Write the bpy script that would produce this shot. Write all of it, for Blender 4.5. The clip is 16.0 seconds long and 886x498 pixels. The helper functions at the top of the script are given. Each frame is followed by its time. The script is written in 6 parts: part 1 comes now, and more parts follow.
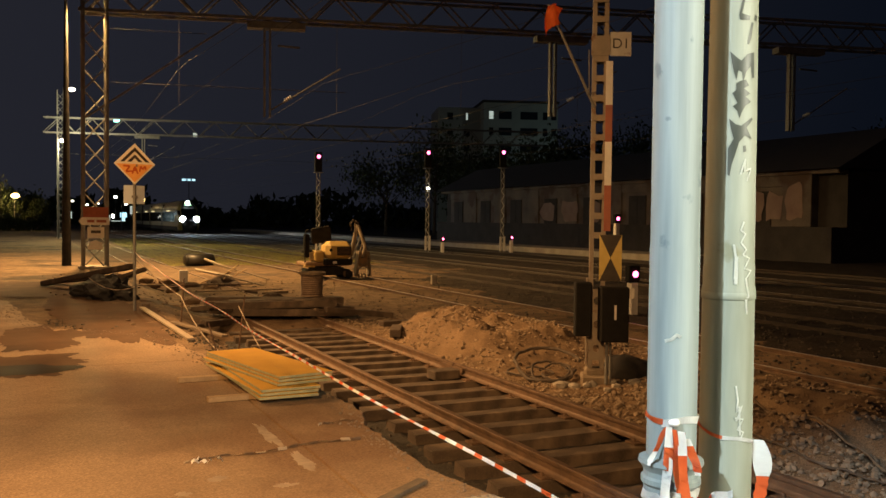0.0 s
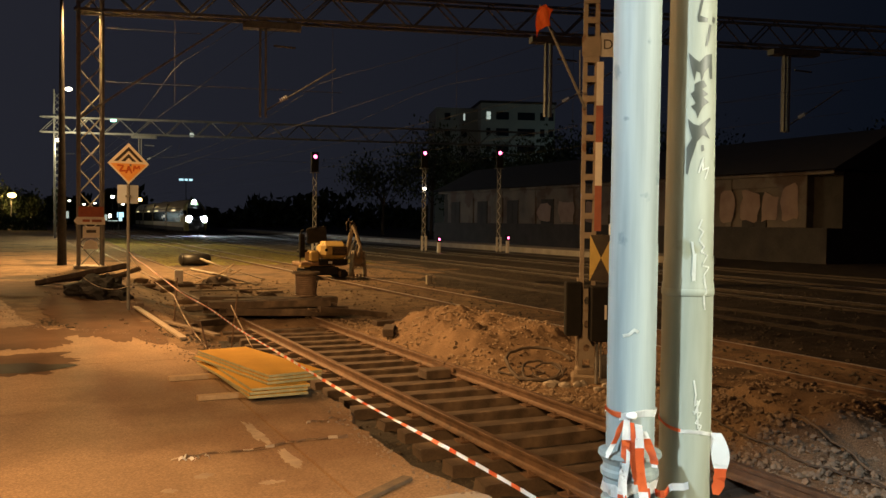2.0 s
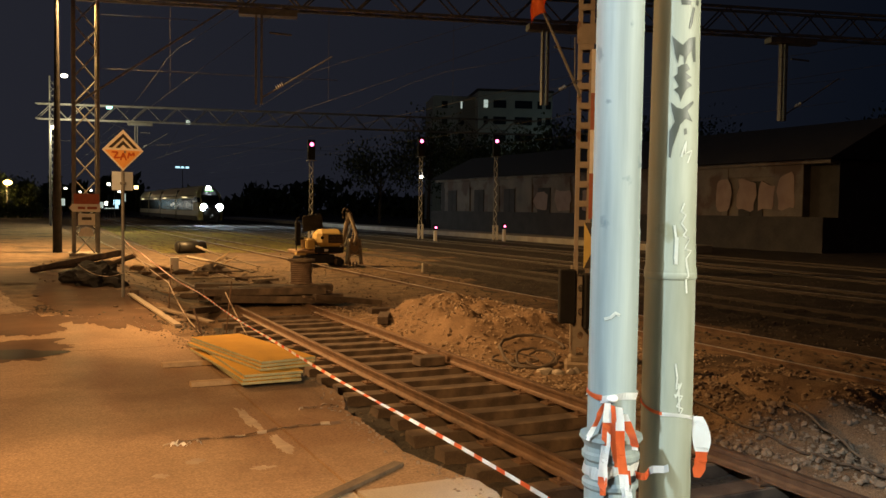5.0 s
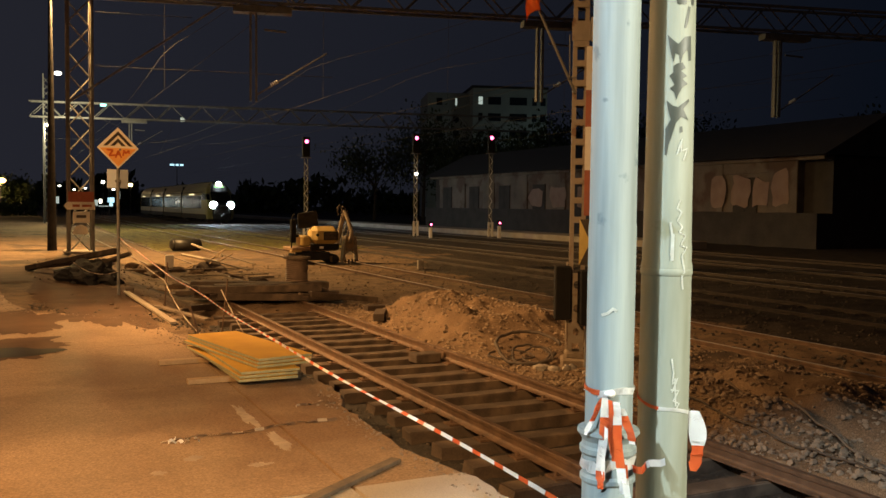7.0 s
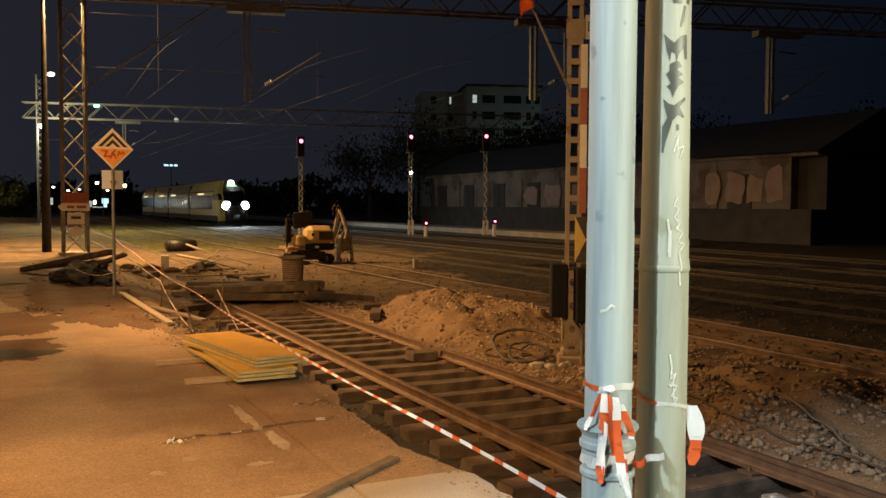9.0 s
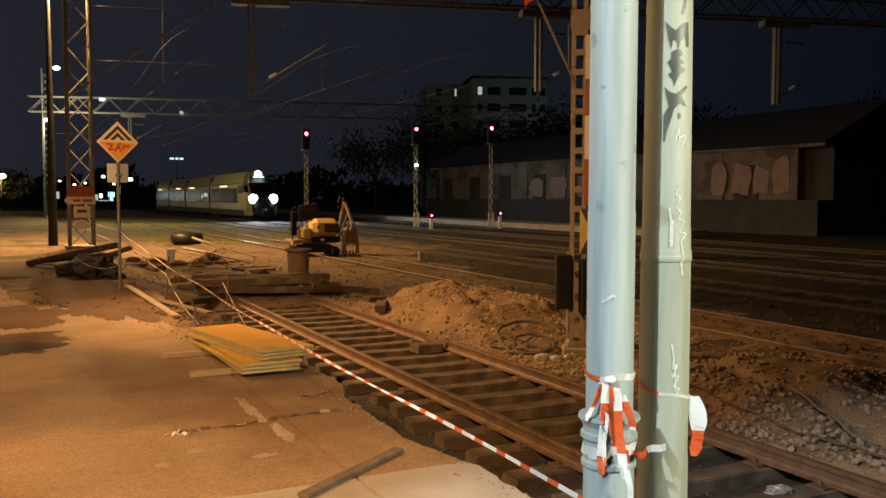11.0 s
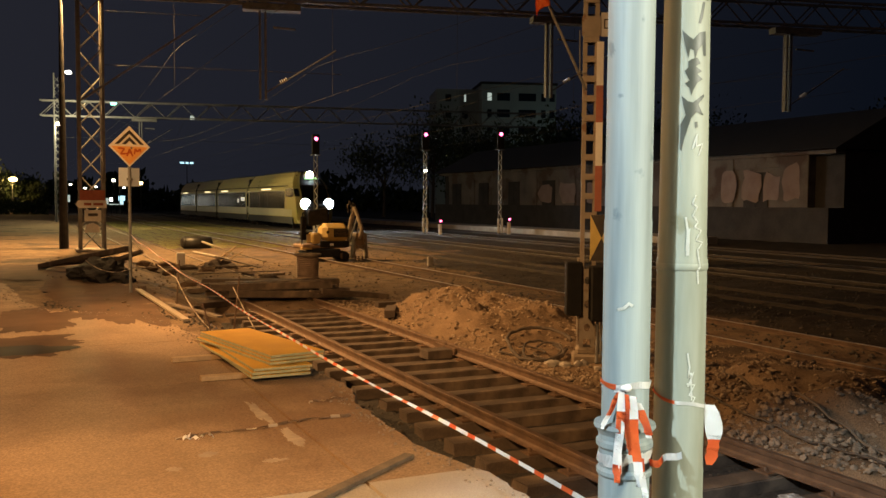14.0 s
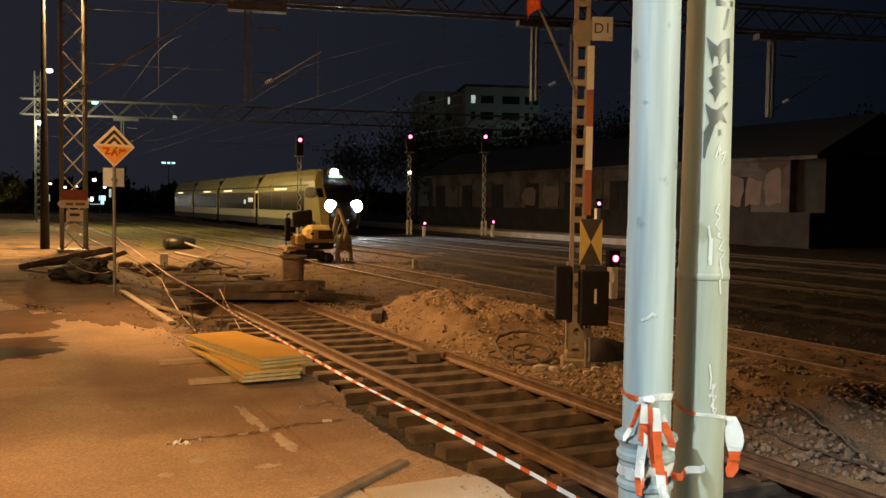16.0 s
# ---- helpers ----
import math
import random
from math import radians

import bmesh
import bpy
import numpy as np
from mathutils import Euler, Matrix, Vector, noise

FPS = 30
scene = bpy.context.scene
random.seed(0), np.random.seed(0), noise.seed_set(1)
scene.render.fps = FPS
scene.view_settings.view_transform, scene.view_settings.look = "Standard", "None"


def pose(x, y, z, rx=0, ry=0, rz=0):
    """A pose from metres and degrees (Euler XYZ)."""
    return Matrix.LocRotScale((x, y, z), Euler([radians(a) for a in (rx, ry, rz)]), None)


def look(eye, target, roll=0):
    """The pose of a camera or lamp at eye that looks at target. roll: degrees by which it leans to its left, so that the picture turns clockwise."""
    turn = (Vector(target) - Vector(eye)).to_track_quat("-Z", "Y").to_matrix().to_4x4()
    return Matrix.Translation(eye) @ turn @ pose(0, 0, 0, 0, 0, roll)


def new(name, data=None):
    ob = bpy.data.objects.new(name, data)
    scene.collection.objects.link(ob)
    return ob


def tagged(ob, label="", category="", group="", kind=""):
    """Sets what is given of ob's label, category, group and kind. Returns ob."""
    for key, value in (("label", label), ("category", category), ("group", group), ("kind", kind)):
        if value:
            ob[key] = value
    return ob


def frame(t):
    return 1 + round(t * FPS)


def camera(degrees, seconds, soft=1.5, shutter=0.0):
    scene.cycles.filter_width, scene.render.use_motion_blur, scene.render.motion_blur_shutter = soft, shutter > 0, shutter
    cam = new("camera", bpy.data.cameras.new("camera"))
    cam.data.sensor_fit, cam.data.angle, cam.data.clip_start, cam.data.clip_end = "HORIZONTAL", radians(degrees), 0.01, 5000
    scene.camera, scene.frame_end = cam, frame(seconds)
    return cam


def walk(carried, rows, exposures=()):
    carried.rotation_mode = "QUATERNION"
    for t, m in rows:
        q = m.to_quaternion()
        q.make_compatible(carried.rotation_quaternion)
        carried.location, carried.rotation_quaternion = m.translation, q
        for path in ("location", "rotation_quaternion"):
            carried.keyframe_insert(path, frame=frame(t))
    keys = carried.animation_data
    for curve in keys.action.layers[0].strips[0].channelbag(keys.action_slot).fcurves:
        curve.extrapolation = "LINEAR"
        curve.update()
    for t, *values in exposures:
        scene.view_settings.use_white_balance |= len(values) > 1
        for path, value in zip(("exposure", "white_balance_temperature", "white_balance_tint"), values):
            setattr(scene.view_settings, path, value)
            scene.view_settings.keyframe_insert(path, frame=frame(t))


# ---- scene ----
cam = camera(53.5, 16.0)
PATH = [
    (0, (-4.914, -0.887, 2.084), (-4.06, 0.92, 2.02), 0.6),
    (0.5, (-4.905, -0.888, 2.089), (-4.051, 0.919, 2.027), 0.6),
    (1, (-4.892, -0.907, 2.089), (-4.036, 0.9, 2.035), 0.6),
    (1.5, (-4.873, -0.921, 2.089), (-4.014, 0.884, 2.033), 0.6),
    (2, (-4.856, -0.967, 2.077), (-3.997, 0.838, 2.014), 0.7),
    (2.5, (-4.846, -0.981, 2.068), (-3.986, 0.824, 2.0), 0.8),
    (3, (-4.841, -0.978, 2.069), (-3.978, 0.825, 1.999), 0.8),
    (3.5, (-4.823, -0.983, 2.066), (-3.959, 0.82, 1.992), 0.8),
    (4, (-4.82, -0.982, 2.063), (-3.956, 0.82, 1.984), 0.8),
    (6.5, (-4.825, -0.987, 2.064), (-3.955, 0.811, 1.966), 0.8),
    (7, (-4.84, -1.0, 2.065), (-3.965, 0.796, 1.969), 0.7),
    (7.5, (-4.854, -1.007, 2.067), (-3.976, 0.787, 1.969), 0.6),
    (8, (-4.857, -1.015, 2.067), (-3.974, 0.777, 1.969), 0.6),
    (8.5, (-4.863, -1.013, 2.066), (-3.98, 0.778, 1.969), 0.5),
    (9, (-4.861, -1.014, 2.065), (-3.976, 0.777, 1.966), 0.3),
    (11.5, (-4.84, -1.009, 2.059), (-3.97, 0.787, 1.94), 0.1),
    (12, (-4.84, -1.009, 2.059), (-3.973, 0.79, 1.94), 0.2),
    (12.5, (-4.843, -1.006, 2.06), (-3.979, 0.794, 1.942), 0.1),
    (13, (-4.847, -1.006, 2.062), (-3.987, 0.796, 1.945), 0.1),
    (13.5, (-4.858, -1.007, 2.064), (-4.001, 0.797, 1.955), 0.2),
    (14, (-4.864, -1.007, 2.064), (-4.009, 0.797, 1.96), 0.4),
    (14.5, (-4.863, -1.006, 2.063), (-4.007, 0.799, 1.963), 0.6),
    (15, (-4.864, -1.009, 2.067), (-4.002, 0.793, 1.969), 0.6),
    (15.5, (-4.892, -0.995, 2.071), (-4.013, 0.799, 1.967), 0.8),
    (16, (-4.931, -0.923, 2.076), (-4.039, 0.865, 1.977), 0.8),
]
walk(cam, [(t, look(eye, target, roll)) for t, eye, target, roll in PATH])

# ---- world and large lights ----
world = bpy.data.worlds.new("night_sky")
scene.world = world
world.use_nodes = True
wn = world.node_tree.nodes
# stand-in for lens haze: sky warmer and brighter towards the station, falling off smoothly over the yard
wl = world.node_tree.links
w_co, w_dot, w_range, w_ramp = (wn.new(k) for k in ("ShaderNodeTexCoord", "ShaderNodeVectorMath", "ShaderNodeMapRange", "ShaderNodeValToRGB"))
w_dot.operation = "DOT_PRODUCT"
w_dot.inputs[1].default_value = (-0.75, 0.66, 0.0)
w_range.inputs["From Min"].default_value, w_range.inputs["From Max"].default_value = -1.0, 1.0
wl.new(w_co.outputs["Generated"], w_dot.inputs[0])
wl.new(w_dot.outputs["Value"], w_range.inputs["Value"])
wl.new(w_range.outputs["Result"], w_ramp.inputs["Fac"])
w_ramp.color_ramp.elements[0].position, w_ramp.color_ramp.elements[0].color = 0.4, (0.085, 0.13, 0.25, 1)
w_ramp.color_ramp.elements[1].position, w_ramp.color_ramp.elements[1].color = 1.0, (0.60, 0.61, 0.84, 1)
wl.new(w_ramp.outputs["Color"], wn["Background"].inputs["Color"])
wn["Background"].inputs["Strength"].default_value = 0.032
scene.view_settings.exposure = 0.1

SODIUM = (1.0, 0.525, 0.19)
COOL = (0.80, 0.95, 1.0)


def lamp(name, kind, at, power, colour, radius=0.25, aim=None, cone=90, blend=0.5):
    data = bpy.data.lights.new(name, kind)
    data.energy, data.color = power, colour
    data.shadow_soft_size = radius
    ob = new(name, data)
    if kind == "SPOT":
        data.spot_size, data.spot_blend = radians(cone), blend
        ob.matrix_world = look(at, aim)
    else:
        ob.location = at
    return ob


# row of sodium lamps along the platform, and the white lamps by the station wall
lamp("platform_sodium_lamp", "SPOT", (-9.0, 13.5, 7.0), 2700, SODIUM, 0.25, (-4.2, 11.0, 0.2), 130, 0.6)
lamp("platform_sodium_lamp", "SPOT", (-7.5, 17.0, 9.0), 11500, SODIUM, 0.25, (-0.2, 12.2, 0.0), 48, 1.0)
lamp("platform_sodium_lamp", "SPOT", (-2.9, 34.9, 10.2), 17500, (1.0, 0.56, 0.2), 0.3, (0.2, 35.0, 0.0), 150, 0.55)
lamp("platform_sodium_lamp", "SPOT", (-10.0, -6.0, 7.0), 8000, SODIUM, 0.25, (-2.6, 12.0, 1.2), 48, 0.8)
lamp("platform_sodium_lamp", "SPOT", (-11.0, 3.0, 7.0), 4400, SODIUM, 0.25, (-4.0, 4.0, 0.0), 38, 0.9)
lamp("yard_light", "SPOT", (-1.3, 83.2, 12.8), 22000, (1.0, 0.70, 0.24), 0.3, (5.0, 60.0, 0.0), 75, 1.0)
# weak unseen fill, added to lift the dark shed and right-hand yard
lamp("yard_light", "SPOT", (31.0, 6.0, 13.0), 170, SODIUM, 0.3, (31.0, 46.0, 2.0), 95, 0.8)
lamp("street_sodium_lamp", "POINT", (-6.4, 129.2, 4.8), 900, (1.0, 0.6, 0.2), 0.3)
lamp("gantry_lamp", "POINT", (-1.9, 78.6, 8.3), 2600, (1.0, 0.85, 0.5), 0.2)
lamp("block_street_lamp", "POINT", (74.0, 114.0, 9.0), 480, (0.75, 1.0, 0.92), 0.3)
lamp("station_white_lamp", "SPOT", (-10.9, -1.6, 7.3), 5200, (0.74, 0.91, 1.0), 0.04, (-3.35, 1.15, 1.5), 25, 0.5)
lamp("canopy_lamp", "SPOT", (-1.7, -2.6, 3.4), 1150, (1.0, 0.96, 0.74), 0.2, (-3.3, 1.0, 1.9), 50, 0.5)


# ---- materials ----
def mat(name, a, b, scale=6.0, rough=0.8, metal=0.0, bump=0.25, fine=70.0, wear=None, glow=None, power=0.0, contrast=0.25, dist=0.01, stretch=None, speck=0.0):
    m = bpy.data.materials.new(name)
    m.use_nodes = True
    nt = m.node_tree
    n, l = nt.nodes, nt.links
    bsdf = n["Principled BSDF"]
    co = n.new("ShaderNodeTexCoord")
    big = n.new("ShaderNodeTexNoise")
    big.inputs["Scale"].default_value, big.inputs["Detail"].default_value = scale, 7
    small = n.new("ShaderNodeTexNoise")
    small.inputs["Scale"].default_value, small.inputs["Detail"].default_value = fine, 4
    vec = co.outputs["Object"]
    if stretch:
        mp = n.new("ShaderNodeMapping")
        mp.inputs["Scale"].default_value = stretch
        l.new(vec, mp.inputs["Vector"])
        vec = mp.outputs["Vector"]
    l.new(vec, big.inputs["Vector"])
    l.new(vec, small.inputs["Vector"])
    mix = n.new("ShaderNodeMath")
    mix.operation = "MULTIPLY_ADD"
    mix.inputs[1].default_value = 0.35
    l.new(small.outputs["Fac"], mix.inputs[0])
    sub = n.new("ShaderNodeMath")
    sub.operation = "SUBTRACT"
    l.new(big.outputs["Fac"], sub.inputs[0])
    sub.inputs[1].default_value = 0.175
    l.new(sub.outputs[0], mix.inputs[2])
    ramp = n.new("ShaderNodeValToRGB")
    ramp.color_ramp.elements[0].position, ramp.color_ramp.elements[1].position = 0.5 - contrast, 0.5 + contrast
    ramp.color_ramp.elements[0].color, ramp.color_ramp.elements[1].color = (*a, 1), (*b, 1)
    l.new(mix.outputs[0], ramp.inputs["Fac"])
    out = ramp.outputs["Color"]
    if wear:
        spot = n.new("ShaderNodeTexNoise")
        spot.inputs["Scale"].default_value, spot.inputs["Detail"].default_value = wear[1], 8
        l.new(co.outputs["Object"], spot.inputs["Vector"])
        r2 = n.new("ShaderNodeValToRGB")
        r2.color_ramp.elements[0].position, r2.color_ramp.elements[1].position = wear[2], wear[2] + wear[3]
        l.new(spot.outputs["Fac"], r2.inputs["Fac"])
        mx = n.new("ShaderNodeMix")
        mx.data_type = "RGBA"
        l.new(r2.outputs["Color"], mx.inputs[0])
        l.new(out, mx.inputs[6])
        mx.inputs[7].default_value = (*wear[0], 1)
        out = mx.outputs[2]
    if speck:
        dots = n.new("ShaderNodeTexNoise")
        dots.inputs["Scale"].default_value, dots.inputs["Detail"].default_value = fine * 2.2, 6
        l.new(co.outputs["Object"], dots.inputs["Vector"])
        r3 = n.new("ShaderNodeMapRange")
        r3.inputs["From Min"].default_value, r3.inputs["From Max"].default_value = 0.3, 0.7
        r3.inputs["To Min"].default_value, r3.inputs["To Max"].default_value = 1 - speck, 1 + speck
        l.new(dots.outputs["Fac"], r3.inputs["Value"])
        mu = n.new("ShaderNodeVectorMath")
        mu.operation = "SCALE"
        l.new(out, mu.inputs[0])
        l.new(r3.outputs["Result"], mu.inputs["Scale"])
        out = mu.outputs[0]
    l.new(out, bsdf.inputs["Base Color"])
    rr = n.new("ShaderNodeMapRange")
    rr.inputs["To Min"].default_value, rr.inputs["To Max"].default_value = max(rough - 0.12, 0.03), min(rough + 0.12, 1)
    l.new(big.outputs["Fac"], rr.inputs["Value"])
    l.new(rr.outputs["Result"], bsdf.inputs["Roughness"])
    bsdf.inputs["Metallic"].default_value = metal
    if bump:
        bp = n.new("ShaderNodeBump")
        bp.inputs["Strength"].default_value, bp.inputs["Distance"].default_value = bump, dist
        l.new(mix.outputs[0], bp.inputs["Height"])
        l.new(bp.outputs["Normal"], bsdf.inputs["Normal"])
    if glow:
        bsdf.inputs["Emission Color"].default_value = (*glow, 1)
        bsdf.inputs["Emission Strength"].default_value = power
    return m


def glowing(name, colour, power):
    return mat(name, colour, colour, bump=0, glow=colour, power=power)


M_GRIT = mat("pale_grit", (0.13, 0.098, 0.07), (0.26, 0.2, 0.15), 6, 0.9, bump=0.2)
M_CONC = mat("worn_concrete", (0.185, 0.125, 0.076), (0.335, 0.23, 0.142), 1.1, 0.75, bump=0.6, fine=28, wear=((0.185, 0.115, 0.068), 0.42, 0.52, 0.09), contrast=0.26, speck=0.28)
M_CONC_NEW = mat("pale_concrete", (0.27, 0.23, 0.18), (0.42, 0.365, 0.295), 1.4, 0.7, bump=0.35, fine=55, wear=((0.27, 0.225, 0.175), 0.8, 0.5, 0.22), speck=0.2)
M_CORE = mat("broken_concrete", (0.22, 0.2, 0.17), (0.42, 0.38, 0.32), 9, 0.9, bump=0.6, fine=60)
M_YARD = mat("dark_yard_ballast", (0.02, 0.016, 0.013), (0.068, 0.052, 0.04), 1.5, 0.95, bump=1.0, fine=22, dist=0.05, speck=0.6)
M_DIRT = mat("ballast_dirt", (0.088, 0.058, 0.036), (0.225, 0.155, 0.097), 2.3, 0.95, bump=1.0, fine=38, dist=0.035, wear=((0.07, 0.052, 0.038), 0.35, 0.55, 0.1), speck=0.45)
M_GRAVEL = mat("gravel_stone", (0.14, 0.10, 0.07), (0.33, 0.25, 0.17), 5, 0.9, bump=0.4, fine=60)
M_CLOD = mat("earth_clods", (0.07, 0.048, 0.03), (0.19, 0.132, 0.085), 5, 0.95, bump=0.4, fine=60)
M_BEDSTONE = mat("dark_ballast_stone", (0.03, 0.025, 0.02), (0.10, 0.08, 0.06), 5, 0.9, bump=0.3)
M_GRASS = mat("grass_blades", (0.19, 0.175, 0.03), (0.30, 0.265, 0.055), 1.5, 0.8, bump=0)
M_RUST = mat("rusty_rail_steel", (0.065, 0.04, 0.026), (0.175, 0.108, 0.068), 7, 0.62, 0.25, bump=0.3, fine=110)
M_HEAD = mat("worn_rail_head", (0.085, 0.055, 0.037), (0.18, 0.118, 0.08), 5, 0.6, 0.35, bump=0.15, fine=160)
M_RAIL_DARK = mat("darkened_rail_steel", (0.025, 0.02, 0.016), (0.07, 0.05, 0.038), 7, 0.8, bump=0.2)
M_SHINY = mat("polished_rail_head", (0.55, 0.52, 0.49), (0.7, 0.67, 0.64), 5, 0.35, 0.5, bump=0.05)
M_TIE = mat("creosoted_sleeper_wood", (0.045, 0.034, 0.028), (0.12, 0.09, 0.068), 4, 0.85, bump=0.6, fine=50, wear=((0.16, 0.118, 0.085), 2.2, 0.54, 0.12), dist=0.02)
M_BOARD = mat("yellow_formwork_panel", (0.50, 0.27, 0.04), (0.62, 0.36, 0.06), 3, 0.75, bump=0.12, fine=40, wear=((0.32, 0.24, 0.12), 6, 0.66, 0.06))
M_BOARDEDGE = mat("layered_panel_edge", (0.22, 0.24, 0.14), (0.40, 0.36, 0.20), 20, 0.8, bump=0.3)
M_TIMBER = mat("raw_timber", (0.25, 0.165, 0.085), (0.40, 0.28, 0.155), 8, 0.8, bump=0.35, fine=60)
M_OLDWOOD = mat("weathered_plank", (0.08, 0.06, 0.045), (0.18, 0.135, 0.09), 8, 0.9, bump=0.5, fine=60)
M_POLE_A = mat("blue_grey_pole_paint", (0.175, 0.21, 0.215), (0.30, 0.345, 0.335), 22, 0.62, bump=0.3, fine=60, stretch=(1, 1, 0.06), wear=((0.12, 0.16, 0.175), 13, 0.64, 0.06))
M_POLE_B = mat("olive_grey_pole_paint", (0.22, 0.235, 0.18), (0.33, 0.345, 0.285), 14, 0.6, bump=0.3, fine=50, stretch=(1, 1, 0.12), wear=((0.20, 0.2, 0.13), 9, 0.67, 0.07))
M_INK = mat("black_spray_paint", (0.04, 0.046, 0.036), (0.065, 0.07, 0.056), 20, 0.5, bump=0.05)
M_CHALK = mat("white_paint_pen", (0.68, 0.70, 0.64), (0.8, 0.8, 0.75), 30, 0.6, bump=0.05)
M_TAPE_D = mat("dirty_faded_tape", (0.42, 0.35, 0.28), (0.58, 0.50, 0.41), 9, 0.6, bump=0.2)
M_TAPE_W = mat("white_barrier_tape", (0.74, 0.72, 0.69), (0.83, 0.82, 0.8), 12, 0.4, bump=0.2, fine=40)
M_TAPE_R = mat("orange_red_barrier_tape", (0.62, 0.10, 0.025), (0.78, 0.16, 0.04), 12, 0.4, bump=0.2, fine=40)
M_GALV = mat("dull_galvanised_steel", (0.10, 0.10, 0.10), (0.19, 0.19, 0.185), 6, 0.7, 0.1, bump=0.2)
M_MASTPAINT = mat("cream_mast_paint", (0.20, 0.165, 0.125), (0.30, 0.25, 0.195), 6, 0.6, bump=0.25, wear=((0.16, 0.08, 0.04), 5, 0.6, 0.08))
M_WHITE = mat("white_sign_enamel", (0.62, 0.6, 0.55), (0.74, 0.72, 0.68), 10, 0.45, bump=0.05, wear=((0.4, 0.34, 0.27), 7, 0.66, 0.08))
M_RED = mat("red_brown_mast_band", (0.26, 0.06, 0.03), (0.36, 0.1, 0.05), 8, 0.55, bump=0.15)
M_SIGNO = mat("orange_reflective_sheet", (0.80, 0.36, 0.09), (0.88, 0.45, 0.14), 10, 0.4, bump=0.05)
M_SIGNW = mat("pale_reflective_sheet", (0.80, 0.72, 0.58), (0.86, 0.79, 0.66), 10, 0.4, bump=0.05)
M_SMEAR = mat("orange_paint_smear", (0.48, 0.09, 0.015), (0.6, 0.13, 0.025), 12, 0.5, bump=0.05)
M_SIGNB = mat("dark_sign_ink", (0.03, 0.022, 0.018), (0.06, 0.045, 0.03), 10, 0.5, bump=0)
M_YELLOWSIGN = mat("yellow_marker_enamel", (0.62, 0.46, 0.12), (0.72, 0.56, 0.18), 10, 0.5, bump=0.05, wear=((0.3, 0.22, 0.09), 9, 0.62, 0.1))
M_BLACK = mat("black_housing", (0.008, 0.008, 0.008), (0.018, 0.017, 0.016), 8, 0.8, bump=0.15)
M_RUBBER = mat("dusty_cable_rubber", (0.04, 0.031, 0.024), (0.10, 0.077, 0.058), 9, 0.8, bump=0.2)
M_PIPE = mat("pale_dusty_pipe", (0.22, 0.18, 0.13), (0.34, 0.28, 0.21), 9, 0.6, bump=0.2)
M_SCRAP = mat("grey_plastic_film", (0.2, 0.19, 0.18), (0.4, 0.39, 0.37), 20, 0.25, bump=0.5)
M_ROLL = mat("dark_rolled_sheet", (0.012, 0.012, 0.012), (0.03, 0.028, 0.025), 6, 0.45, bump=0.15)
M_TARP = mat("dark_tarpaulin", (0.015, 0.015, 0.017), (0.04, 0.037, 0.035), 5, 0.85, bump=0.3)
M_FLAG = mat("orange_flag_cloth", (0.75, 0.15, 0.03), (0.85, 0.22, 0.05), 5, 0.8, bump=0.2)
M_DIGGER = mat("yellow_machine_paint", (0.40, 0.27, 0.075), (0.52, 0.36, 0.12), 5, 0.6, bump=0.1, wear=((0.2, 0.14, 0.07), 5, 0.64, 0.1))
M_MACHBROWN = mat("muddy_machine_steel", (0.16, 0.1, 0.055), (0.32, 0.2, 0.11), 5, 0.75, 0.1, bump=0.4)
M_DRUM = mat("rusty_drum", (0.15, 0.105, 0.075), (0.30, 0.22, 0.165), 6, 0.7, 0.2, bump=0.4)
M_DUSTY = mat("dusty_beige_steel", (0.15, 0.115, 0.078), (0.27, 0.215, 0.155), 7, 0.8, bump=0.4, fine=40, wear=((0.12, 0.085, 0.055), 6, 0.56, 0.12))
M_TRAIN = mat("yellow_train_lacquer", (0.42, 0.36, 0.12), (0.50, 0.43, 0.16), 1.2, 0.32, bump=0.02)
M_BACKPLATE = mat("bluish_sign_back", (0.55, 0.62, 0.70), (0.66, 0.73, 0.8), 6, 0.5, 0.0, bump=0.05)
M_TRAINGREY = mat("cream_train_lacquer", (0.46, 0.44, 0.30), (0.54, 0.52, 0.38), 1.2, 0.4, bump=0.02)
M_TRAINDARK = mat("dark_underframe", (0.02, 0.02, 0.02), (0.05, 0.05, 0.05), 3, 0.7, bump=0.2)
M_GLASS = mat("dark_train_glass", (0.010, 0.012, 0.014), (0.018, 0.02, 0.022), 2, 0.22, bump=0.15, fine=3)
M_LITSTRIP = glowing("cabin_ceiling_light", (1.0, 0.80, 0.42), 1.6)
M_REFLECTION = glowing("window_reflection_glow", (1.0, 0.95, 0.8), 0.45)
M_HEADLIGHT = glowing("headlight_lens", (0.80, 0.93, 1.0), 420.0)
M_DISPLAY = glowing("destination_display", (0.55, 1.0, 0.45), 1.6)
M_REDLIGHT = glowing("red_signal_lens", (1.0, 0.12, 0.3), 9.0)
M_STREET = glowing("warm_street_lamp", (1.0, 0.66, 0.24), 9.0)
M_WHITELAMP = glowing("white_street_lamp", (1.0, 0.93, 0.75), 7.0)
M_TEAL = glowing("teal_lamp", (0.35, 1.0, 0.9), 2.4)
M_BLUEWIN = glowing("blue_sign_light", (0.5, 0.85, 1.0), 1.4)
M_WINLIT = glowing("lit_room_window", (0.85, 1.0, 0.9), 0.42)
M_FACADE = mat("grey_render_facade", (0.28, 0.31, 0.30), (0.36, 0.39, 0.37), 0.4, 0.85, bump=0.1, fine=12)
M_PANE = mat("dark_window_pane", (0.012, 0.015, 0.018), (0.02, 0.024, 0.03), 2, 0.12, bump=0)
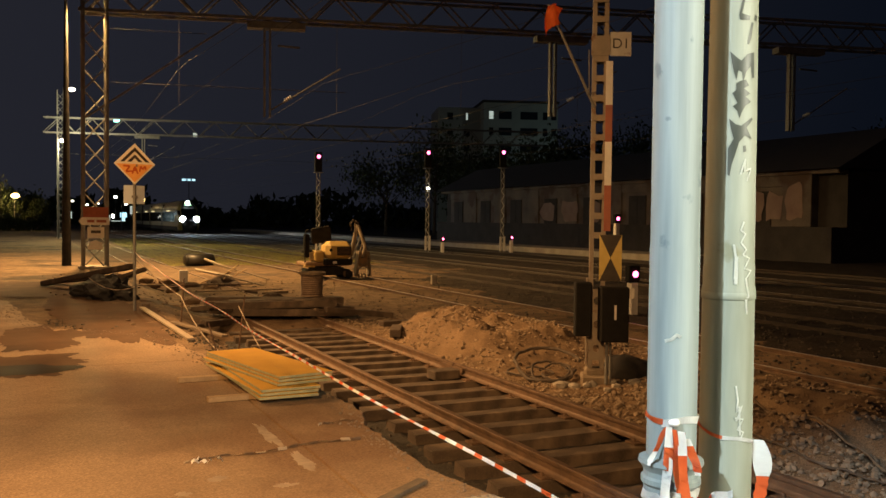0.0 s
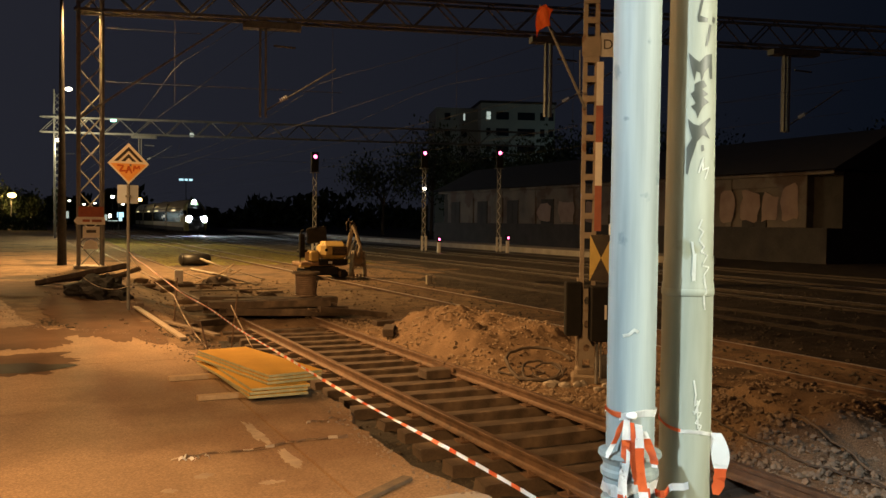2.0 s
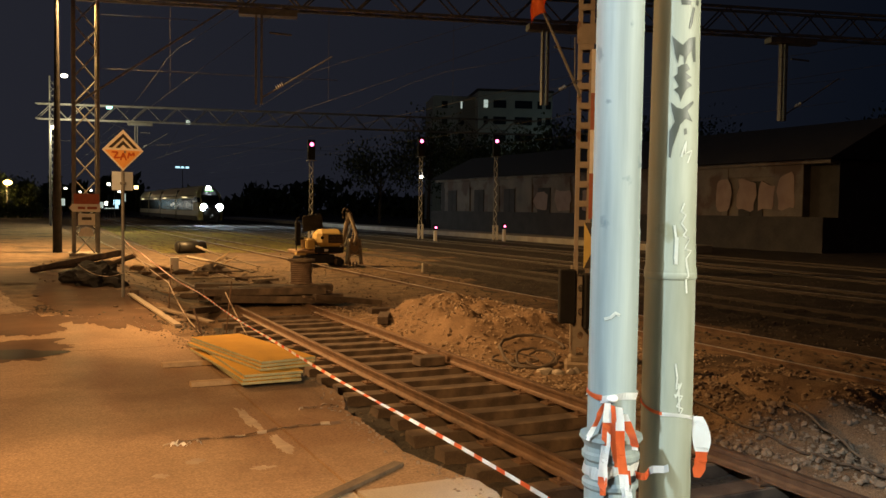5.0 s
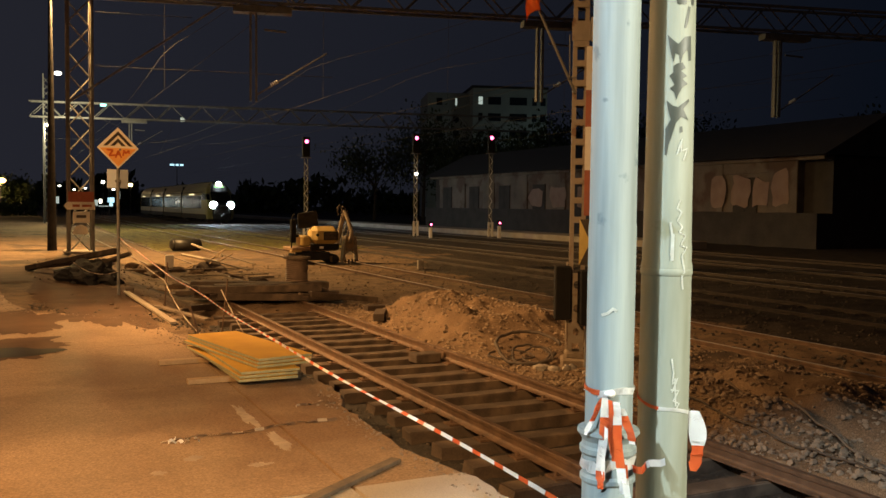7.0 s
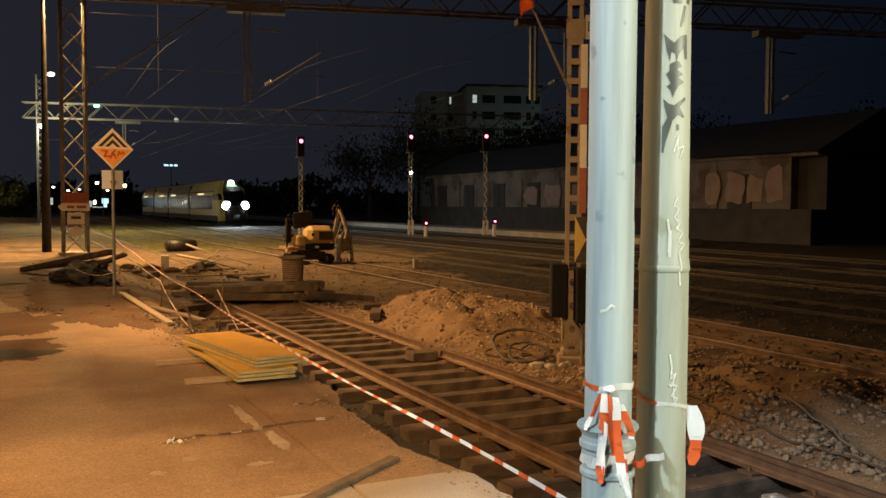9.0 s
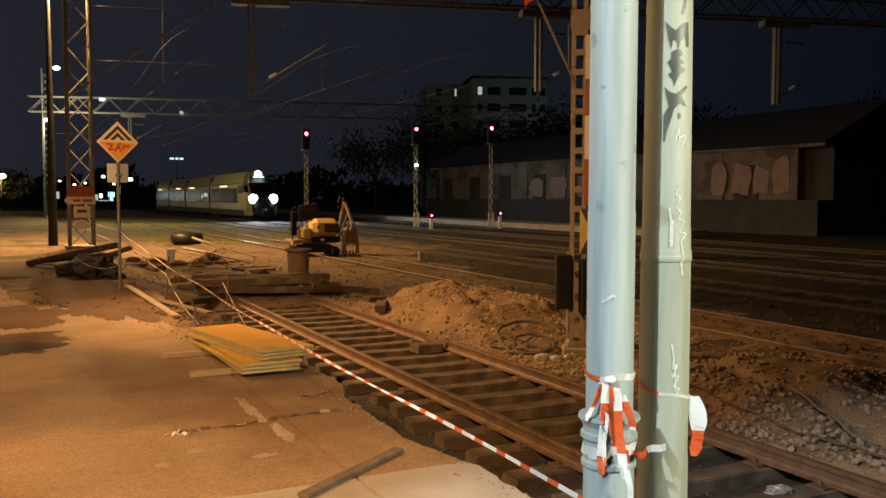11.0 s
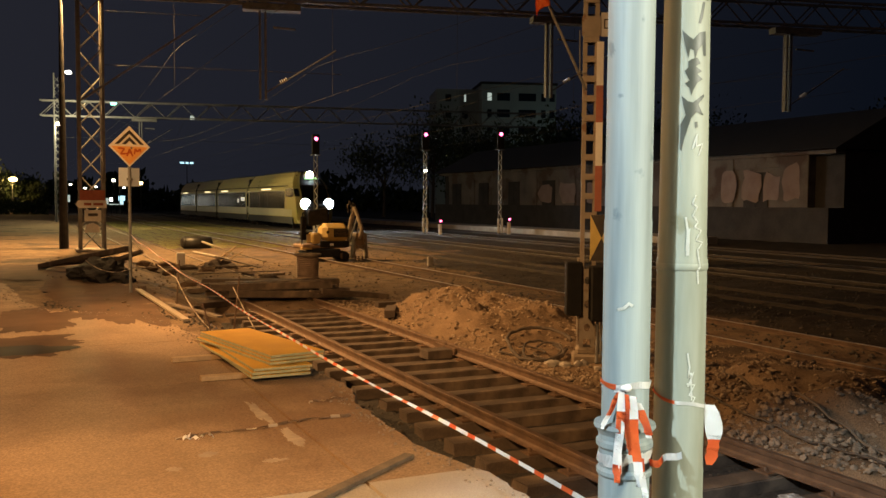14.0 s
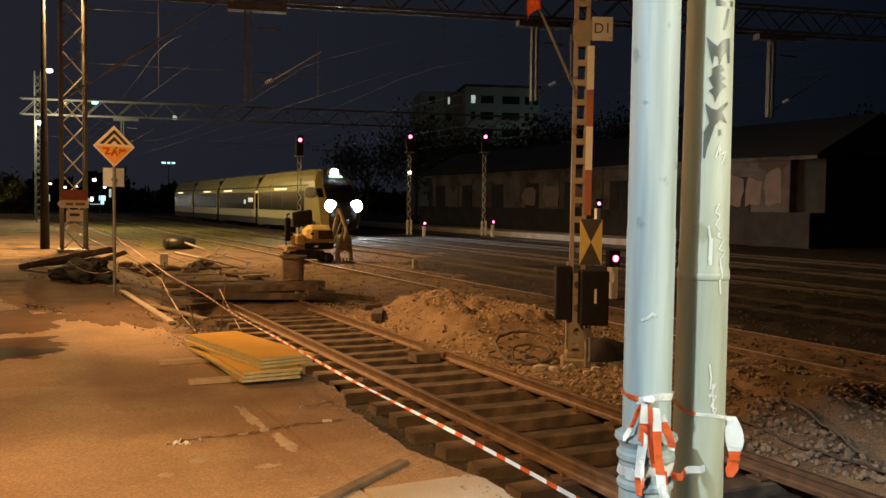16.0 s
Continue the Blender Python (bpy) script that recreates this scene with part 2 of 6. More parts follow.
M_PLASTER = mat("flaking_plaster", (0.12, 0.10, 0.085), (0.24, 0.20, 0.165), 0.55, 0.9, bump=0.3, fine=9, wear=((0.12, 0.08, 0.06), 0.5, 0.52, 0.09))
M_PLINTH = mat("sooty_stone_plinth", (0.03, 0.027, 0.024), (0.07, 0.06, 0.055), 0.9, 0.9, bump=0.4, fine=9)
M_GRAFF = mat("faded_pink_graffiti", (0.27, 0.18, 0.15), (0.38, 0.28, 0.235), 1.2, 0.85, bump=0.05)
M_ROOF = mat("dark_roof_sheet", (0.02, 0.018, 0.018), (0.045, 0.04, 0.038), 1.2, 0.8, bump=0.2)
M_LEAF = mat("dark_tree_leaves", (0.02, 0.035, 0.012), (0.05, 0.07, 0.02), 1.0, 0.7, bump=0)
M_BARK = mat("dark_bark", (0.05, 0.04, 0.03), (0.10, 0.08, 0.06), 3, 0.9, bump=0.5)
M_DAMP = mat("damp_concrete", (0.068, 0.04, 0.024), (0.135, 0.082, 0.05), 1.6, 0.92, bump=0.25, fine=45)
M_WIRE = mat("dark_wire", (0.03, 0.03, 0.03), (0.05, 0.05, 0.05), 5, 0.8, bump=0)
M_SMEARPALE = mat("dried_mortar", (0.22, 0.165, 0.115), (0.37, 0.29, 0.21), 9, 0.9, bump=0.3)
M_WATER = mat("puddle_water", (0.02, 0.015, 0.01), (0.03, 0.022, 0.015), 2, 0.7, bump=0.15)


# ---- mesh helpers ----
def part(name, bm, material, parent=None, label="", smooth=False):
    me = bpy.data.meshes.new(name)
    bm.normal_update()
    bm.to_mesh(me)
    bm.free()
    me.materials.append(material)
    if smooth:
        me.polygons.foreach_set("use_smooth", [True] * len(me.polygons))
    ob = new(name, me)
    if parent:
        ob.parent = parent
    if label:
        ob["label"] = label
    return ob


def thing(name, at, label, category, group="", kind=""):
    ob = new(name)
    ob.empty_display_size = 0.2
    ob.matrix_world = at if isinstance(at, Matrix) else Matrix.Translation(at)
    return tagged(ob, label, category, group, kind)


def box(bm, lo, hi, m=None, bevel=0.0):
    s = bmesh.ops.create_cube(bm, size=1.0)
    vs = s["verts"]
    c, d = [(a + b) / 2 for a, b in zip(lo, hi)], [b - a for a, b in zip(lo, hi)]
    for v in vs:
        v.co = Vector((v.co.x * d[0] + c[0], v.co.y * d[1] + c[1], v.co.z * d[2] + c[2]))
    if bevel:
        es = list({e for v in vs for e in v.link_edges})
        r = bmesh.ops.bevel(bm, geom=es, offset=bevel, segments=1, affect="EDGES")
        vs = list({v for f in r["faces"] for v in f.verts} | {v for v in vs if v.is_valid})
    if m is not None:
        for v in vs:
            v.co = m @ v.co
    return bm


def boxes(*list_of, m=None, bevel=0.0):
    bm = bmesh.new()
    for lo, hi in list_of:
        box(bm, lo, hi, m, bevel)
    return bm


def rod(bm, p, q, r0, r1=None, seg=8):
    p, q = Vector(p), Vector(q)
    r1 = r0 if r1 is None else r1
    turn = (q - p).to_track_quat("Z", "Y")
    rings = []
    for c, r in ((p, r0), (q, r1)):
        rings.append([bm.verts.new(c + turn @ Vector((r * math.cos(2 * math.pi * i / seg), r * math.sin(2 * math.pi * i / seg), 0))) for i in range(seg)])
    for i in range(seg):
        j = (i + 1) % seg
        bm.faces.new((rings[0][i], rings[0][j], rings[1][j], rings[1][i]))
    bm.faces.new(rings[0][::-1])
    bm.faces.new(rings[1])
    return bm


def rods(pairs, r, seg=6):
    bm = bmesh.new()
    for p, q in pairs:
        rod(bm, p, q, r, r, seg)
    return bm


def lathe(profile, seg=28, centre=(0, 0)):
    bm = bmesh.new()
    rings = [[bm.verts.new((centre[0] + r * math.cos(2 * math.pi * i / seg), centre[1] + r * math.sin(2 * math.pi * i / seg), z)) for i in range(seg)] for r, z in profile]
    for a, b in zip(rings, rings[1:]):
        for i in range(seg):
            j = (i + 1) % seg
            bm.faces.new((a[i], a[j], b[j], b[i]))
    bm.faces.new(rings[0][::-1])
    bm.faces.new(rings[-1])
    return bm


def tube(points, r, seg=8, bm=None):
    bm = bm or bmesh.new()
    pts = [Vector(p) for p in points]
    last = None
    for i, p in enumerate(pts):
        d = (pts[min(i + 1, len(pts) - 1)] - pts[max(i - 1, 0)]).normalized()
        side = d.cross(Vector((0, 0, 1)))
        side = side.normalized() if side.length > 1e-4 else Vector((1, 0, 0))
        up = side.cross(d)
        ring = [bm.verts.new(p + side * (r * math.cos(2 * math.pi * k / seg)) + up * (r * math.sin(2 * math.pi * k / seg))) for k in range(seg)]
        if last:
            for k in range(seg):
                j = (k + 1) % seg
                bm.faces.new((last[k], last[j], ring[j], ring[k]))
        else:
            bm.faces.new(ring[::-1])
        last = ring
    bm.faces.new(last)
    return bm


def strip(points, width, across, thick=0.0015):
    """A band of tape along points, its width laid along the vector across at each point."""
    bm = bmesh.new()
    last = None
    widths = width if isinstance(width, (list, tuple)) else [width] * len(points)
    for p, a, w in zip(points, across, widths):
        p, a = Vector(p), Vector(a).normalized() * w / 2
        ring = [bm.verts.new(p - a), bm.verts.new(p + a)]
        if last:
            bm.faces.new((last[0], last[1], ring[1], ring[0]))
        last = ring
    geo = bmesh.ops.solidify(bm, geom=bm.faces[:], thickness=thick)
    return bm


def extrude_y(profile, y0, y1):
    """A closed x-z profile drawn out along y."""
    bm = bmesh.new()
    a = [bm.verts.new((x, y0, z)) for x, z in profile]
    b = [bm.verts.new((x, y1, z)) for x, z in profile]
    for i in range(len(profile)):
        j = (i + 1) % len(profile)
        bm.faces.new((a[i], a[j], b[j], b[i]))
    bm.faces.new(a[::-1])
    bm.faces.new(b)
    bmesh.ops.recalc_face_normals(bm, faces=bm.faces[:])
    return bm


def plate(poly, thick, m):
    """A flat plate from an outline in x-z, its front towards -y, laid by m."""
    bm = bmesh.new()
    a = [bm.verts.new(m @ Vector((x, 0, z))) for x, z in poly]
    b = [bm.verts.new(m @ Vector((x, thick, z))) for x, z in poly]
    bm.faces.new(a)
    bm.faces.new(b[::-1])
    for i in range(len(poly)):
        j = (i + 1) % len(poly)
        bm.faces.new((a[j], a[i], b[i], b[j]))
    bmesh.ops.recalc_face_normals(bm, faces=bm.faces[:])
    return bm


def rect(x0, z0, x1, z1):
    return [(x0, z0), (x1, z0), (x1, z1), (x0, z1)]


def facing(x, y, z, yaw):
    """A frame at a place whose -y axis is turned yaw degrees from world -y (towards +x when positive)."""
    return pose(x, y, z, 0, 0, yaw)


# ---- ground ----
def wob(x, y, s, k=0.0):
    return noise.noise(Vector((x * s, y * s, k)))


def bump01(v, a, b):
    t = min(max((v - a) / (b - a), 0), 1)
    return t * t * (3 - 2 * t)


PLAT = 0.27


def edge_x(y):
    """Where the platform's paving ends."""
    knots = ((-30, -2.08), (3.3, -2.10), (4.1, -2.12), (4.9, -2.27), (6.4, -2.22), (6.9, -2.05), (8.2, -2.10), (9.5, -2.5), (11.3, -2.84), (13.2, -3.1), (14.1, -3.8), (14.6, -4.5), (16, -4.9), (20, -5.3), (22, -6.2), (25, -9.0), (27, -12.0), (80, -12.0))
    for (y0, x0), (y1, x1) in zip(knots, knots[1:]):
        if y <= y1:
            return x0 + (x1 - x0) * (y - y0) / (y1 - y0)
    return -12.0


def ground_z(x, y):
    e = edge_x(y)
    if x < e - 0.25:
        return PLAT - 0.16 if y < 26 else PLAT - 0.02
    rough = 0.035 * wob(x, y, 2.3) + 0.02 * wob(x, y, 6.5, 3) + 0.012 * wob(x, y, 15, 7)
    far = bump01(y, 15.5, 17.5)
    bed = -0.34 * (1 - far) - 0.06 * far
    if x < 0.95:
        z = bed + rough * (0.5 + 0.5 * far)
        if y > 7.5:
            side = bump01(-x, 1.35, 2.6) * bump01(y, 7.5, 10)
            z = z * (1 - side) + (PLAT - 0.015 + rough * 0.8) * side
        return z
    z = -0.075 + rough
    z += (bed - z) * (1 - bump01(x, 0.76, 0.98)) * (1 - far)
    m = bump01(x, 0.9, 1.9) * (1 - bump01(x, 2.8, 4.6)) * bump01(y, 10.1, 12.1) * (1 - bump01(y, 13.9, 15.6))
    z += m * (0.45 + 0.14 * wob(x, y, 1.1, 5) + 0.09 * wob(x, y, 3.7, 6) + 0.07 * wob(x, y, 8.5, 2) + 0.04 * wob(x, y, 14.0, 4))
    m = bump01(x, 1.3, 2.2) * (1 - bump01(x, 3.4, 4.8)) * (1 - bump01(y, 6.2, 8.0))
    z += m * (0.24 + 0.22 * wob(x, y, 0.9, 9) + 0.08 * wob(x, y, 3.1, 2))
    if y < 8.5:
        f = 1 - bump01(y, 7.0, 8.5)
        lane = 1.72 + 0.24 * (y - 4.3)
        z += f * (0.09 * math.exp(-((x - lane + 0.38) / 0.26) ** 2) - 0.16 * math.exp(-((x - lane - 0.14) / 0.13) ** 2))
    return z


def graded(spans):
    out = []
    for a, b, n in spans:
        out += [a + (b - a) * i / n for i in range(n)]
    return out + [spans[-1][1]]


def build_ground():
    xs = graded([(-900, -60, 6), (-60, -6, 12), (-6, -1.4, 46), (-1.4, 0.75, 22), (0.75, 5.0, 80), (5.0, 9, 24), (9, 30, 22), (30, 80, 10), (80, 900, 6)])
    ys = graded([(-300, -20, 6), (-20, 1, 12), (1, 17, 210), (17, 32, 90), (32, 60, 40), (60, 140, 16), (140, 1200, 8)])
    verts = [(x, y, ground_z(x, y)) for y in ys for x in xs]
    w = len(xs)
    faces = [(j * w + i, j * w + i + 1, (j + 1) * w + i + 1, (j + 1) * w + i) for j in range(len(ys) - 1) for i in range(w - 1)]
    me = bpy.data.meshes.new("ground")
    me.from_pydata(verts, [], faces)
    me.materials.append(M_DIRT)
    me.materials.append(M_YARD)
    # darker ground colour past the second track, with a wavering border
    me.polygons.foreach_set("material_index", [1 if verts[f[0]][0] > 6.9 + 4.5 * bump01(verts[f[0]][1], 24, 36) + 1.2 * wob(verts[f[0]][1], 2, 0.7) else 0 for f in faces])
    me.polygons.foreach_set("use_smooth", [True] * len(me.polygons))
    tagged(new("ground", me), "bare brown ballast and earth of a railway yard", "ground", kind="structure")


build_ground()


def scatter(name, label, material, places, low, high, flat=0.75, seed=1, category="gravel"):
    """Many small angular stones in one mesh."""
    rng = np.random.default_rng(seed)
    base = bmesh.new()
    bmesh.ops.create_icosphere(base, subdivisions=1, radius=1.0)
    bv = np.array([v.co[:] for v in base.verts])
    bf = np.array([[v.index for v in f.verts] for f in base.faces])
    base.free()
    vs, fs = [], []
    for k, (x, y, z) in enumerate(places):
        r = low + (high - low) * rng.random() ** 2.5
        q = Euler(rng.random(3) * 6.28).to_matrix()
        pts = (bv * (0.65 + 0.7 * rng.random((len(bv), 1)))) @ np.array(q).T * r * np.array([1, 1, flat])
        vs.append(pts + np.array([x, y, z + r * 0.25]))
        fs.append(bf + k * len(bv))
    me = bpy.data.meshes.new(name)
    me.from_pydata(np.concatenate(vs).tolist(), [], np.concatenate(fs).tolist())
    me.materials.append(material)
    return tagged(new(name, me), label, category, kind="stuff")


def gravel():
    rng = random.Random(4)
    spots = []
    while len(spots) < 13000:
        x, y = rng.uniform(0.86, 4.7), rng.uniform(2.6, 17) if rng.random() < 0.85 else rng.uniform(2, 30)
        if wob(x, y, 0.8, 11) + rng.random() * 0.8 > 0.2:
            spots.append((x, y, ground_z(x, y)))
    n0 = len(spots)
    while len(spots) < n0 + 1300:
        y = rng.uniform(2.6, 8.0)
        lane = 1.72 + 0.24 * (y - 4.3)
        x = rng.uniform(0.9, max(1.1, lane - 0.05))
        z = ground_z(x, y)
        spots.append((x, y, z + 0.012))
    low = [p for p in spots if p[1] < 8.3]
    scatter("soil_crumbs", "small crumbs of soil and stone on the heap", M_GRAVEL, [p for p in spots if p[1] >= 8.3], 0.005, 0.034, seed=12, category="soil")
    spots = low
    scatter("gravel", "coarse brown gravel and broken stones beside the track", M_GRAVEL, spots, 0.007, 0.038)
    spots = []
    while len(spots) < 2200:
        y = rng.uniform(2.5, 16)
        x = edge_x(y) + 0.15 + abs(rng.gauss(0, 0.3)) if rng.random() < 0.4 else rng.uniform(-1.7, 0.7)
        spots.append((x, y, max(-0.275, ground_z(x, y))))
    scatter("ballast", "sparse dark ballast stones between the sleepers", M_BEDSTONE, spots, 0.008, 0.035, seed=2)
    spots = []
    while len(spots) < 9000:
        y = 4 + 34 * rng.random() ** 1.3
        x = rng.uniform(4.6, 12.5 + 0.3 * y)
        if abs(abs((x - 5.65 + 2.3) % 4.65 - 2.3) - 0.75) > 0.08:
            spots.append((x, y, ground_z(x, y)))
    scatter("yard_ballast", "dark ballast stones across the yard", M_BEDSTONE, spots, 0.01, 0.04, seed=9)
    spots = []
    while len(spots) < 1500:
        x, y = rng.uniform(-4.6, 4.5), rng.uniform(8.5, 30)
        if x > edge_x(y) + 0.05:
            spots.append((x, y, ground_z(x, y)))
    scatter("rubble", "loose rubble and clods on bare earth", M_CLOD, spots, 0.008, 0.045, seed=3, category="rubble")


gravel()


def grit():
    rng = random.Random(21)
    spots = []
    while len(spots) < 650:
        y = rng.uniform(2.8, 11.0)
        x = edge_x(y) - abs(rng.gauss(0, 0.09)) - 0.01
        spots.append((x, y, PLAT + 0.001))
    while len(spots) < 1400:
        y = rng.uniform(10.0, 19.0)
        spots.append((edge_x(y) - abs(rng.gauss(0, 0.22)), y, PLAT + 0.001))
    scatter("grit", "loose concrete grit along the broken platform edge", M_GRIT, spots, 0.003, 0.016, seed=6)


grit()


# ---- platform ----
def build_platform():
    base = thing("platform", (0, 0, 0), "low concrete platform with a broken edge, stained and cracked", "platform", kind="structure")
    rng = random.Random(9)

    def slab(name, x0, y0, y1, x1=None, material=M_CONC, top=PLAT):
        n = max(2, int((y1 - y0) / 0.12)) if x1 is None else 1
        ys = [y0 + (y1 - y0) * i / n for i in range(n + 1)]
        bm = bmesh.new()
        rows = []
        for y in ys:
            if x1 is None:
                e = edge_x(y) + 0.05 * wob(y, 1.0, 3.1) + 0.03 * wob(y, 2.0, 9) + rng.uniform(-0.012, 0.012)
            else:
                e = x1
            rows.append([bm.verts.new(c) for c in ((x0, y, top - 0.2), (x0, y, top), (e, y, top), (e + 0.03, y, top - 0.05), (e - 0.01, y, top - 0.2))])
        for a, b in zip(rows, rows[1:]):
            for i in range(4):
                bm.faces.new((a[i], b[i], b[i + 1], a[i + 1]))
        bm.faces.new(rows[0])
        bm.faces.new(rows[-1][::-1])
        bmesh.ops.recalc_face_normals(bm, faces=bm.faces[:])
        return part(name, bm, material, base)

    g = 0.012
    slab("slab", -2.92 + g, -7, 4.2, None, M_CONC_NEW, PLAT + 0.004)
    slab("slab", -2.92 + g, 4.2 + g, 7.86, None, M_CONC)
    slab("slab", -2.92 + g, 7.86 + g, 10.6, None, M_CONC)
    for x0, x1 in ((-6.0, -2.92), (-9.1, -6.0), (-12.2, -9.1)):
        slab("slab", x0 + g, -7, 4.2, x1 - g, M_CONC_NEW if x0 > -7 else M_CONC)
    slab("slab", -5.2, 4.2 + g, 7.86, -2.92 - g)
    slab("slab", -12.2, 4.2 + g, 8.05, -5.2 - 2 * g)
    slab("asphalt", -12.2, 8.05 + g, 10.6, -5.2 - g)
    slab("asphalt", -5.2, 7.86 + g, 10.6, -2.92 - g)
    slab("asphalt", -12.2, 10.6 + g, 26.5, None)
    for x0, x1 in ((-40, -12.2 - g),):
        slab("asphalt", x0, -7, 26.5, x1)
    for cx, cy, rx, ry, k0 in ((-5.15, 10.9, 1.0, 0.85, 1), (-4.75, 13.5, 0.6, 1.35, 2), (-3.5, 16.4, 0.9, 3.3, 3), (-4.05, 18.8, 0.6, 3.6, 4), (-5.0, 23.4, 1.7, 2.4, 5)):
        m = bmesh.new()
        bmesh.ops.create_circle(m, cap_ends=True, radius=1, segments=160)
        for v in m.verts:
            a = math.atan2(v.co.y, v.co.x)
            k = 1 + 0.45 * wob(math.cos(a), math.sin(a), 1.6, k0) + 0.24 * wob(math.cos(a), math.sin(a), 4.0, k0 + 5) + 0.14 * wob(math.cos(a), math.sin(a), 13.0, k0 + 9)
            v.co = Vector((cx + rx * k * v.co.x, cy + ry * k * v.co.y, PLAT + 0.002 + 0.0004 * k0))
        tagged(part("damp_patch", m, M_DAMP), "dark damp stain on the platform paving", "stain", kind="structure")
    for cx, cy, rx, ry, k0 in ((-3.1, 6.35, 0.05, 0.42, 1), (-3.06, 5.45, 0.055, 0.26, 2), (-3.73, 5.26, 0.07, 0.06, 3), (-3.33, 4.93, 0.08, 0.05, 4), (-4.0, 5.0, 0.05, 0.05, 5)):
        m = bmesh.new()
        bmesh.ops.create_circle(m, cap_ends=True, radius=1, segments=90)
        for v in m.verts:
            a = math.atan2(v.co.y, v.co.x)
            k = 1 + 0.5 * wob(math.cos(a), math.sin(a), 1.8, k0 + 20) + 0.35 * wob(math.cos(a), math.sin(a), 6.0, k0 + 25)
            v.co = Vector((cx + rx * k * v.co.x, cy + ry * k * v.co.y, PLAT + 0.003))
        tagged(part("mortar_smear", m, M_SMEARPALE), "thin pale smear of dried mortar on the paving", "stain", kind="structure")
    m = bmesh.new()
    bmesh.ops.create_circle(m, cap_ends=True, radius=1, segments=36)
    for v in m.verts:
        a = math.atan2(v.co.y, v.co.x)
        k = 1 + 0.35 * wob(math.cos(a), math.sin(a), 1.7, 4)
        v.co = Vector((-5.2 + 0.78 * k * v.co.x, 10.55 + 0.42 * k * v.co.y, PLAT + 0.0055))
    tagged(part("puddle", m, M_WATER), "shallow dark puddle on the platform paving", "puddle", kind="structure")


build_platform()


# ---- tracks ----
RAIL = [(-0.0625, -0.14), (0.0625, -0.14), (0.0625, -0.126), (0.034, -0.112), (0.021, -0.096), (0.020, -0.046), (0.034, -0.036), (0.036, -0.006), (0.028, 0.0), (-0.028, 0.0), (-0.036, -0.006), (-0.034, -0.036), (-0.020, -0.046), (-0.021, -0.096), (-0.034, -0.112), (-0.0625, -0.126)]


def rail(cx, y0, y1, z, parent, head=M_HEAD, body=M_RUST):
    r = part("rail", extrude_y([(cx + a, z + b) for a, b in RAIL], y0, y1), body, parent)
    part("rail_head", boxes(((cx - 0.026, y0 + 0.002, z - 0.002), (cx + 0.026, y1 - 0.002, z + 0.0012))), head, r, "worn running surface")
    return r


def sleeper_mesh(seed):
    rng = random.Random(seed)
    bm = boxes(((-1.3, -0.125, -0.15), (1.3, 0.125, 0)), bevel=0.012)
    for v in bm.verts:
        v.co += Vector((rng.uniform(-0.02, 0.02), rng.uniform(-0.01, 0.01), rng.uniform(-0.006, 0.006)))
    me = bpy.data.meshes.new("sleeper")
    bm.to_mesh(me)
    bm.free()
    me.materials.append(M_TIE)
    return me


SLEEPERS = [sleeper_mesh(i) for i in range(5)]
M_BED = mat("black_ballast", (0.018, 0.015, 0.012), (0.05, 0.042, 0.034), 14, 0.9, bump=1.0, fine=45, dist=0.03)
M_TIE.node_tree.nodes["Principled BSDF"].inputs["Specular IOR Level"].default_value = 0.3
M_TARP.node_tree.nodes["Principled BSDF"].inputs["Specular IOR Level"].default_value = 0.12
for m_dull in (M_CONC, M_DAMP, M_WIRE, M_YARD, M_DIRT, M_GLASS, M_WATER, M_BLACK):
    m_dull.node_tree.nodes["Principled BSDF"].inputs["Specular IOR Level"].default_value = 0.15
M_BOARD.node_tree.nodes["Principled BSDF"].inputs["Specular IOR Level"].default_value = 0.2


